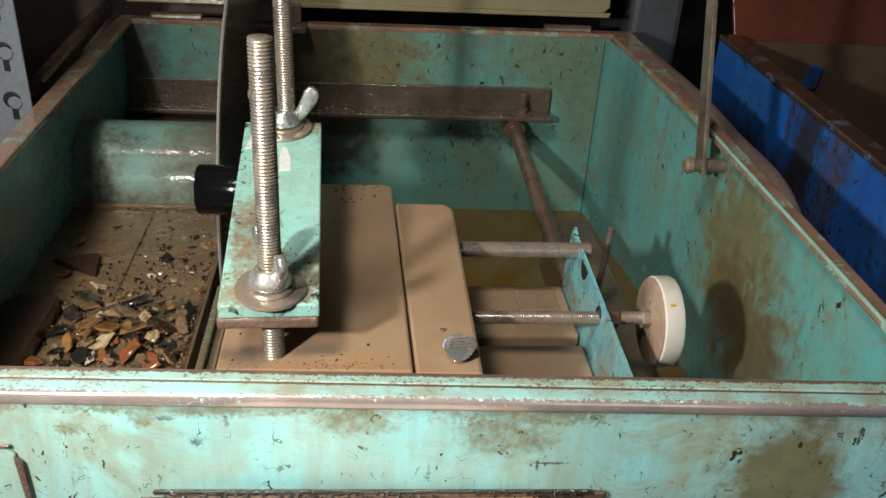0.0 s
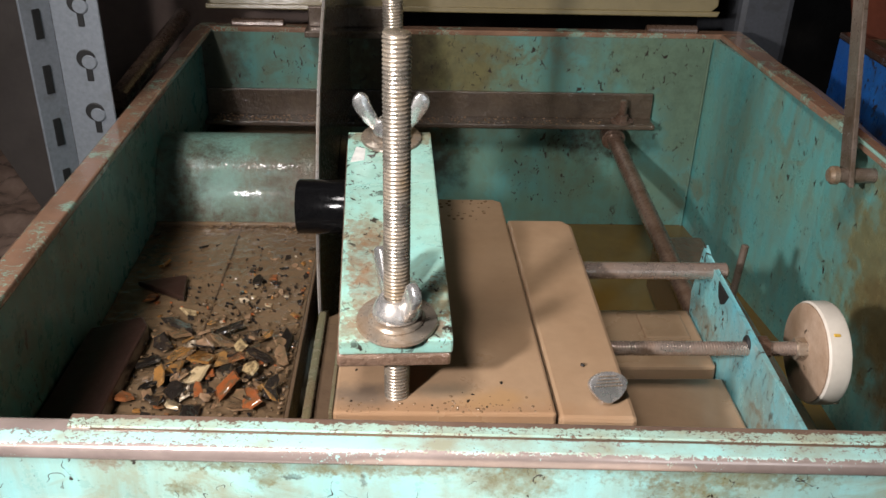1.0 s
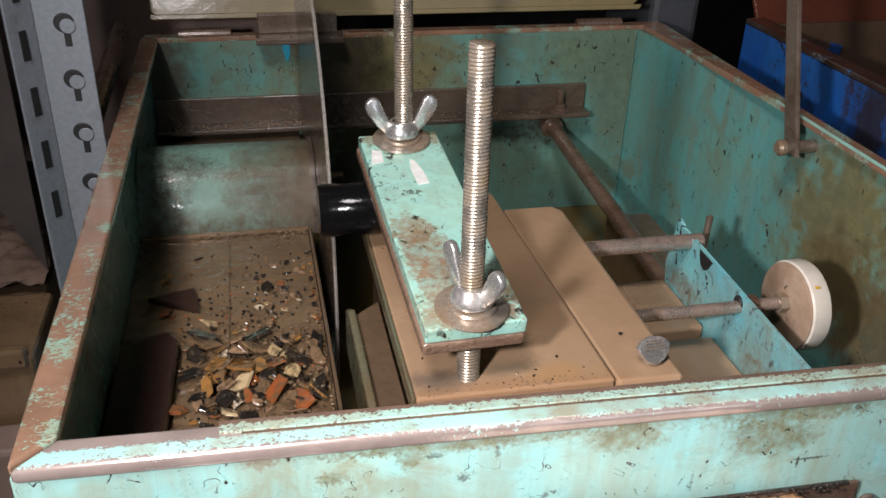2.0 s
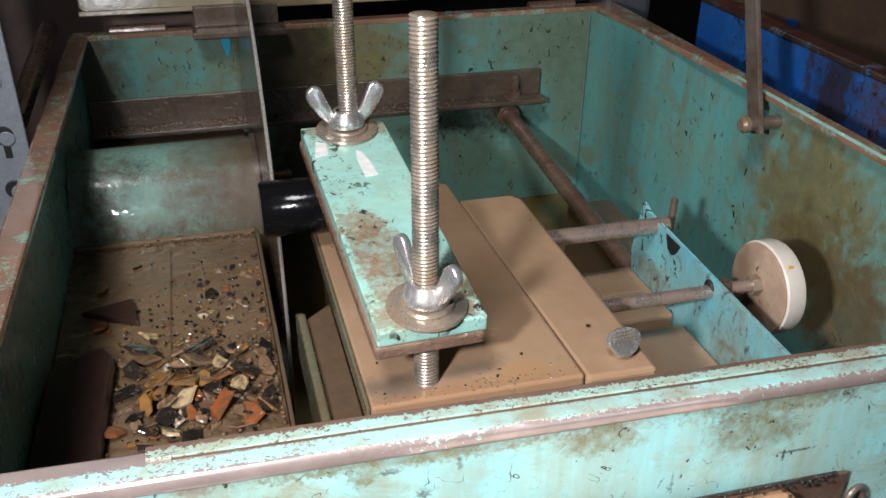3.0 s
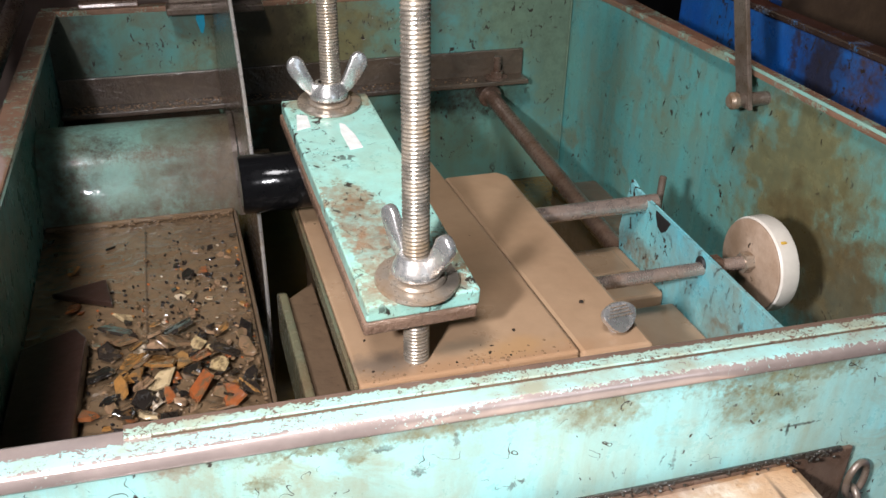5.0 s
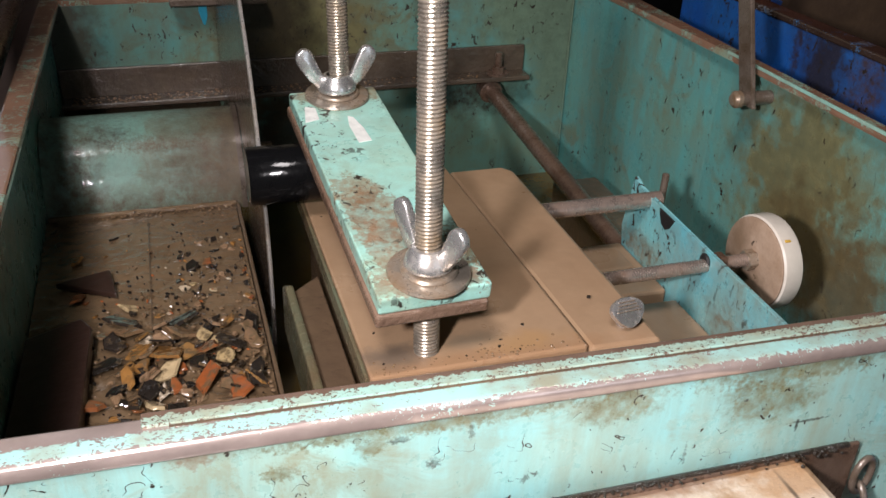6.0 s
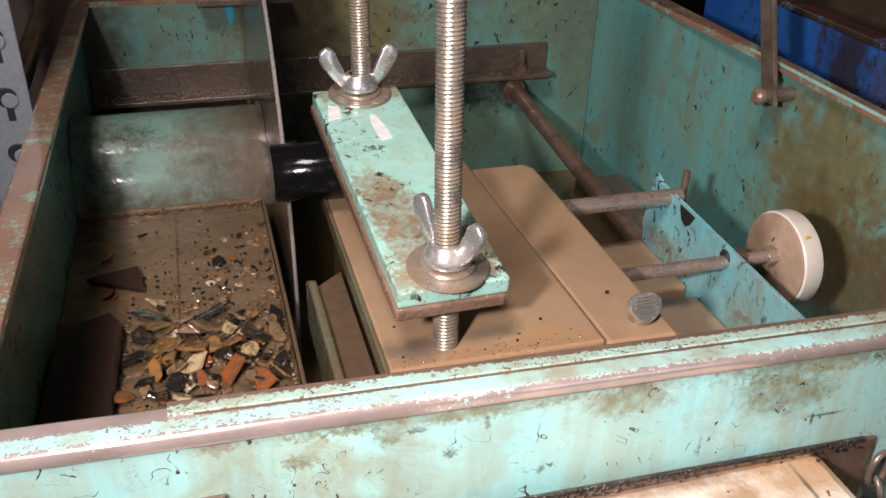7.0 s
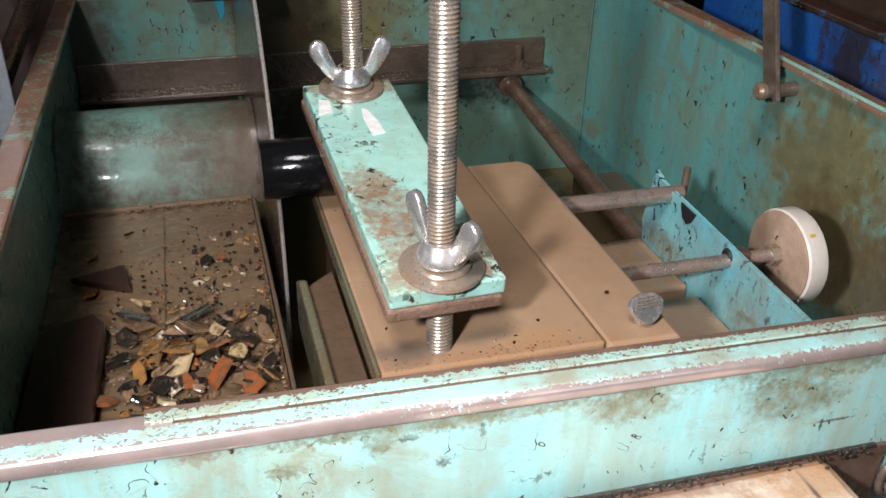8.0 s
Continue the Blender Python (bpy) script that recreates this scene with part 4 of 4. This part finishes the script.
for k in range(480):
    near = rng.random() < 0.72
    x = min(max(rng.gauss(-0.125, 0.026) if near else rng.gauss(-0.116, 0.020), -0.19), -0.091)
    y = min(max(rng.gauss(0.418, 0.04) if near else rng.gauss(0.494, 0.026), 0.35), 0.564)
    r = rng.uniform(0.00025, 0.0009)
    bmesh.ops.create_icosphere(grit, subdivisions=1, radius=r, matrix=Matrix.Translation((x, y, SHELF + rng.uniform(-0.2, 1.4) * r)) @ pose(0, 0, 0, rng.uniform(0, 90), rng.uniform(0, 90), 0) @ Matrix.Diagonal((1.5, 1.0, 0.7, 1)))
m_grit, nt, bsdf = material("mixed_grit")
geo = nt.nodes.new("ShaderNodeNewGeometry")
ramp = nt.nodes.new("ShaderNodeValToRGB")
ramp.color_ramp.interpolation = "CONSTANT"
for pos, col in ((0.0, (0.012, 0.01, 0.009)), (0.62, (0.11, 0.07, 0.035)), (0.84, (0.28, 0.13, 0.04)), (0.91, (0.30, 0.085, 0.025)), (0.98, (0.35, 0.27, 0.18))):
    el = ramp.color_ramp.elements.new(pos) if pos else ramp.color_ramp.elements[0]
    el.color = (*col, 1)
nt.links.new(geo.outputs["Random Per Island"], ramp.inputs["Fac"])
nt.links.new(ramp.outputs["Color"], bsdf.inputs["Base Color"])
bsdf.inputs["Roughness"].default_value = 0.12
bsdf.inputs["Coat Weight"].default_value = 0.8
tagged(part("stone_grit", grit, m_grit), "wet mixed stone grit scattered over the mud", "grit", kind="stuff")
# larger pieces that can be told apart
for x, y, size, long, mat, label in (
    (-0.1454, 0.4251, 0.0068, 1.5, M_AMBER, "large wet amber stone slice lying in mud"), (-0.1328, 0.4208, 0.0088, 1.5, M_AMBER, "large wet amber stone slice lying in mud"),
    (-0.1236, 0.4217, 0.0075, 1.3, M_AMBER, "wet amber stone slice with an orange edge"), (-0.1435, 0.4135, 0.0062, 1.3, M_AMBER, "wet amber stone chip lying in mud"),
    (-0.1328, 0.4077, 0.0062, 2.0, M_CREAM, "white stone chip on the heap of chips"), (-0.1154, 0.4004, 0.0080, 1.6, M_ORANGE, "large wet orange stone chip"),
    (-0.1047, 0.3898, 0.0070, 1.8, M_ORANGE, "large wet orange stone chip"), (-0.1294, 0.3975, 0.0054, 1.4, M_ORANGE, "wet orange stone chip"),
    (-0.1163, 0.4319, 0.0052, 1.4, M_CREAM, "pale yellow stone chip on the heap"), (-0.1410, 0.4324, 0.0046, 1.3, M_CREAM, "pale yellow stone chip on the heap"), (-0.1042, 0.4411, 0.0046, 1.6, M_AMBER, "pale amber stone chip on the heap"),
    (-0.1071, 0.4130, 0.0052, 1.5, M_CREAM, "pale pinkish stone chip on the heap"), (-0.1478, 0.4431, 0.0064, 2.0, M_TAN, "pale tan stone slice on the heap"), (-0.1275, 0.4373, 0.0066, 2.1, M_TAN, "pale tan stone slice on the heap"),
    (-0.1110, 0.4402, 0.0060, 2.6, M_TAN, "thin tan stone slice on the heap"), (-0.0955, 0.4237, 0.0048, 2.2, M_TAN, "pale tan stone slice at the shelf edge"), (-0.1517, 0.4518, 0.0070, 2.4, M_CHAR, "glossy black stone chip"),
    (-0.1246, 0.4460, 0.0070, 2.4, M_CHAR, "glossy black stone chip"), (-0.0941, 0.4353, 0.0066, 2.4, M_CHAR, "glossy black stone chip"), (-0.1556, 0.4343, 0.0066, 1.5, M_CHAR, "glossy black stone chip"),
    (-0.1575, 0.4188, 0.0062, 1.6, M_CHAR, "glossy black stone chip"), (-0.1052, 0.4217, 0.0060, 1.8, M_CHAR, "glossy black stone chip"), (-0.0965, 0.3956, 0.0056, 1.5, M_CHAR, "glossy black stone chip"),
    (-0.1401, 0.3975, 0.0056, 1.6, M_CHAR, "glossy black stone chip"), (-0.1536, 0.4014, 0.0056, 1.7, M_CHAR, "glossy black stone chip"), (-0.1197, 0.4121, 0.0052, 1.5, M_CHAR, "glossy black stone chip"),
    (-0.1614, 0.3927, 0.0050, 1.6, M_ORANGE, "wet orange stone chip"), (-0.1381, 0.3849, 0.0056, 1.5, M_CREAM, "pale stone chip beside the rim"), (-0.1459, 0.3888, 0.0050, 1.5, M_CHAR, "glossy black stone chip"),
    (-0.1178, 0.4983, 0.0046, 1.5, M_CHAR, "glossy black stone chip"), (-0.1100, 0.5041, 0.0036, 1.6, M_ORANGE, "small orange stone chip"), (-0.1217, 0.4789, 0.0030, 1.3, M_CREAM, "small white stone chip"),
    (-0.1750, 0.5186, 0.0046, 1.8, M_AMBER, "amber stone chip lying in mud"), (-0.1478, 0.4654, 0.0040, 1.8, M_CREAM, "pale stone chip lying in mud"), (-0.1730, 0.4799, 0.0052, 1.7, M_ORANGE, "orange stone half sunk in mud"),
):
    shard("stone_chip", x, y, size * 0.95, 0.0014, mat, label, z=SHELF + (0.0026 if y < 0.455 else 0.0004), tilt=28, long=long)

for x, y, size in ((0.004, 0.3515, 0.0011), (0.0385, 0.3640, 0.0010), (-0.008, 0.3440, 0.0009), (-0.012, 0.3455, 0.0008), (-0.010, 0.3400, 0.0010), (-0.003, 0.3365, 0.0008), (-0.024, 0.3375, 0.0009), (-0.055, 0.3400, 0.0008), (-0.054, 0.3600, 0.0009), (0.012, 0.4300, 0.0006), (-0.056, 0.4600, 0.0008), (-0.055, 0.4350, 0.0007), (-0.050, 0.3370, 0.0007), (-0.016, 0.3350, 0.0006)):
    shard("stone_crumb", x, y, size, size * 1.2, M_CHAR, "tiny dark stone crumb on the muddy plate", "stone crumb", TOP + 0.0006, "stone crumbs")

drops = bmesh.new()


def drop(x, y, z, r):
    bmesh.ops.create_icosphere(drops, subdivisions=2, radius=r, matrix=Matrix.Translation((x, y, z)) @ Matrix.Diagonal((1, 1, 0.45, 1)))


for k in range(75):
    drop(rng.uniform(-0.060, 0.022), 0.3335 + abs(rng.gauss(0, 0.004)), TOP + 0.0006, rng.uniform(0.0002, 0.0007))
for k in range(220):
    drop(rng.uniform(-0.187, -0.090), 0.5670 + rng.gauss(0, 0.0025), SHELF + 0.001, rng.uniform(0.0003, 0.0010))
for k in range(300):
    drop(min(max(rng.gauss(-0.125, 0.026), -0.188), -0.091), rng.gauss(0.414, 0.030), SHELF + rng.uniform(0, 0.0030), rng.uniform(0.0004, 0.0013))
for k in range(70):
    drop(rng.uniform(-0.185, -0.092), rng.uniform(0.45, 0.565), SHELF, rng.uniform(0.0003, 0.0008))
for k in range(300):
    drop(min(rng.uniform(-0.185, 0.155), rng.uniform(-0.185, 0.155)), YB - rng.uniform(0.004, 0.0195), 0.8866, rng.uniform(0.0004, 0.0012))
for k in range(30):
    drop(rng.uniform(-0.021, 0.012), rng.uniform(0.495, 0.519), TOP + 0.0006, rng.uniform(0.0003, 0.0011))
m_drop, nt, bsdf = material("brown_oil_drops")
bsdf.inputs["Base Color"].default_value = (0.16, 0.10, 0.055, 1)
bsdf.inputs["Roughness"].default_value = 0.13
bsdf.inputs["Specular IOR Level"].default_value = 0.8
tagged(part("oil_drops", drops, m_drop, None, "", 80), "small shiny drops of brown oil on the metal", "oil drops", kind="stuff")

slab = part("stone_slab", prism([(-0.1925, 0.362), (-0.166, 0.362), (-0.1635, 0.443), (-0.168, 0.451), (-0.1905, 0.440)], SHELF, SHELF + 0.009, 0.0010), M_SLATE)
tagged(slab, "dark brown wet stone slab lying on the shelf", "stone slab")
tri_piece = part("stone_offcut", prism([(-0.183, 0.494), (-0.154, 0.478), (-0.1575, 0.502)], SHELF, SHELF + 0.0035, 0.0008), M_SLATE)
tagged(tri_piece, "dark triangular stone offcut half sunk in mud", "stone offcut")


# ---- beside the tank ----
def build_post():
    post = thing("rack_post", "grey steel rack post with keyhole slots", "rack post")
    x0, x1, y = -0.2262, -0.2005, 0.552
    part("face", box(x0, x1, y, y + 0.002, 0.745, 1.5, 0.0008), M_GREY, post)
    part("flange", prism([(x0, y + 0.001), (x0 - 0.0015, y + 0.001), (x0 - 0.0120, y - 0.012), (x0 - 0.0105, y - 0.013)], 0.745, 1.5, 0.0004), M_GREY, post)
    for k in range(13):
        m = Matrix.Translation((x0 - 0.0058, y - 0.0060, 0.914 + 0.0305 * k)) @ pose(0, 0, 0, 0, 0, 50)
        part("flange_slot", box(-0.0022, 0.0022, -0.0012, 0.0012, -0.008, 0.008, 0.0003, m), M_HOLE, post, "dark slot")
    for k in range(13):
        z = 0.924 + 0.0305 * k
        hole = part("keyhole", rod((-0.2115, y - 0.0006, z), (-0.2115, y + 0.0012, z), 0.0056, 20), M_HOLE, post, "dark keyhole slot")
        part("slot", box(-0.2125, -0.2090, y - 0.0006, y + 0.0012, z - 0.0125, z - 0.003, 0.0004), M_HOLE, hole)
        part("inner_sheet", rod((-0.2100, y - 0.0010, z - 0.0016), (-0.2100, y + 0.0008, z - 0.0016), 0.0044, 18), M_GREY, hole, "grey inner sheet behind the slot")


build_post()


def build_neighbour():
    n = thing("blue_tank", "dirty blue-painted steel saw tank standing beside", "saw tank")
    x0, x1, y0, y1 = 0.297, 0.70, 0.10, 0.735
    part("side_wall", box(x0, x0 + 0.004, y0, y1, 0.745, 0.955), M_BLUE, n)
    part("back_wall", box(x0 + 0.004, x1, y1 - 0.004, y1, 0.745, 0.955), M_MUD_DARK, n, "inside wall under dark brown mud")
    part("paint_patch", plate_y([(0.375, 0.918), (0.388, 0.916), (0.391, 0.935), (0.380, 0.938)], y1 - 0.0065, y1 - 0.0035, 0.0004), M_BLUE, n, "clean blue paint patch")
    part("front_wall", box(x0, x1, y0 - 0.004, y0, 0.745, 0.955), M_BLUE, n)
    part("far_wall", box(x1, x1 + 0.004, y0, y1, 0.745, 0.955), M_BLUE, n)
    part("rim", box(x0 - 0.001, x0 + 0.014, y0, y1, 0.955, 0.960, 0.0012), M_BLUE_RIM, n, "flaked blue and rusty rim")
    part("floor_plate", box(x0, x1, y0, y1, 0.745, 0.82), M_MUD_DARK, n)
    m = Matrix.Translation((0.515, 0.742, 0.945)) @ pose(0, 0, 0, -35, 0, 0)
    bm = plate_y([(-0.20, 0.0), (0.20, 0.0), (0.20, 0.35), (-0.20, 0.35)], 0, 0.004, 0.001)
    bmesh.ops.transform(bm, matrix=m, verts=bm.verts)
    part("lid", bm, M_RED, n, "red-brown muddy lid underside")
    bl = thing("cutting_disc", "dark oily saw blade in the blue tank", "saw blade")
    part("disc", lathe([(0, -0.001), (0.19, -0.001), (0.19, 0.001), (0, 0.001)], 96, Matrix.Translation((0.42, 0.42, 0.93)) @ pose(0, 0, 0, 0, 90, 0)), M_MUD_DARK, bl, "", 30)


build_neighbour()


def build_hose():
    crv = bpy.data.curves.new("hose", "CURVE")
    crv.dimensions, crv.bevel_depth, crv.bevel_resolution = "3D", 0.008, 3
    sp = crv.splines.new("BEZIER")
    pts = [(0.245, 0.78, 0.93), (0.258, 0.60, 0.925), (0.266, 0.48, 0.90), (0.262, 0.45, 0.83)]
    sp.bezier_points.add(len(pts) - 1)
    for bp, p in zip(sp.bezier_points, pts):
        bp.co, bp.handle_left_type, bp.handle_right_type = p, "AUTO", "AUTO"
    ob = new("hose", crv)
    crv.materials.append(M_PANEL)
    tagged(ob, "dark grey hose running between the two tanks", "hose")


build_hose()
motor = part("motor_housing", box(0.236, 0.282, 0.790, 0.900, 0.745, 1.010, 0.006), M_MOTOR)
tagged(motor, "dark grey motor housing behind the tanks", "motor")


def build_left_clutter():
    b = thing("mud_box", "mud-covered box of wet sludge beside the rack post", "box")

    def lumps(u, v):
        x, y = -0.62 + 0.365 * u, 0.572 + 0.20 * v
        return (x, y, 0.848 + 0.006 * noise.noise((x * 60, y * 60, 1)) + 0.003 * noise.noise((x * 150, y * 150, 2)))
    part("sludge", sheet(90, 60, lumps), M_SLUDGE, b, "wet lumpy sludge", 60)
    part("body", box(-0.62, -0.256, 0.566, 0.775, 0.745, 0.838, 0.002), M_MUD_DARK, b)
    part("front_ledge", box(-0.62, -0.250, 0.500, 0.572, 0.745, 0.842, 0.003), M_MUD_WET, b)
    part("front_lip", box(-0.62, -0.252, 0.494, 0.502, 0.838, 0.850, 0.002), M_MUD_WET, b)
    part("front_face", box(-0.62, -0.252, 0.470, 0.496, 0.745, 0.800, 0.003), M_PANEL, b)
    p = part("brown_board", box(-0.62, -0.10, 0.86, 0.875, 0.745, 1.6, 0.001), M_PANEL)
    tagged(p, "dark reddish brown board standing behind the rack post", "board")
    p = part("hinge_bar", rod((-0.214, 0.60, 0.945), (-0.214, 0.78, 0.952), 0.0065, 18), M_RAIL, None, "", 40)
    tagged(p, "rusty round bar along the tank rim", "bar")
    p = part("dark_sheet", plate_y([(-0.251, 0.854), (-0.247, 1.5), (-0.450, 1.5), (-0.450, 1.300)], 0.575, 0.578, 0.0006), M_DARKWALL)
    tagged(p, "dark steel sheet leaning on the rack post", "sheet")


build_left_clutter()

# ---- workshop shell, unseen, added as a closed dark room ----
bench = part("bench", box(-1.2, 1.2, 0.05, 1.0, 0.70, 0.741, 0.003), M_MUD_DARK)
tagged(bench, "dark muddy workbench carrying the saw tanks", "workbench")
for x in (-1.1, 1.1):
    for y in (0.12, 0.93):
        part("leg", box(x - 0.03, x + 0.03, y - 0.03, y + 0.03, 0, 0.70), M_DARKSTEEL, bench)
for name, b in (("floor", (-2.5, 2.5, -2.5, 2.0, -0.05, 0)), ("ceiling", (-2.5, 2.5, -2.5, 2.0, 2.6, 2.65)), ("wall_north", (-2.5, 2.5, 2.0, 2.1, 0, 2.6)), ("wall_south", (-2.5, 0.48, -2.6, -2.5, 0, 2.6)), ("wall_south_side", (1.32, 2.5, -2.6, -2.5, 0, 2.6)), ("wall_south_head", (0.48, 1.32, -2.6, -2.5, 2.1, 2.6)), ("wall_west", (-2.6, -2.5, -2.5, 2.0, 0, 2.6)), ("wall_east", (2.5, 2.6, -2.5, 2.0, 0, 2.6))):
    ob = part(name, box(*b), M_CONCRETE if name == "floor" else M_DARKWALL)
    tagged(ob, "plain dark workshop " + name.split("_")[0], name.split("_")[0], kind="structure")


def motions():
    """The saw blade stands still on its arbor."""
    still = saw_blade.matrix_world.copy()
    walk(saw_blade, [(0.0, still), (8.0, still)])


motions()
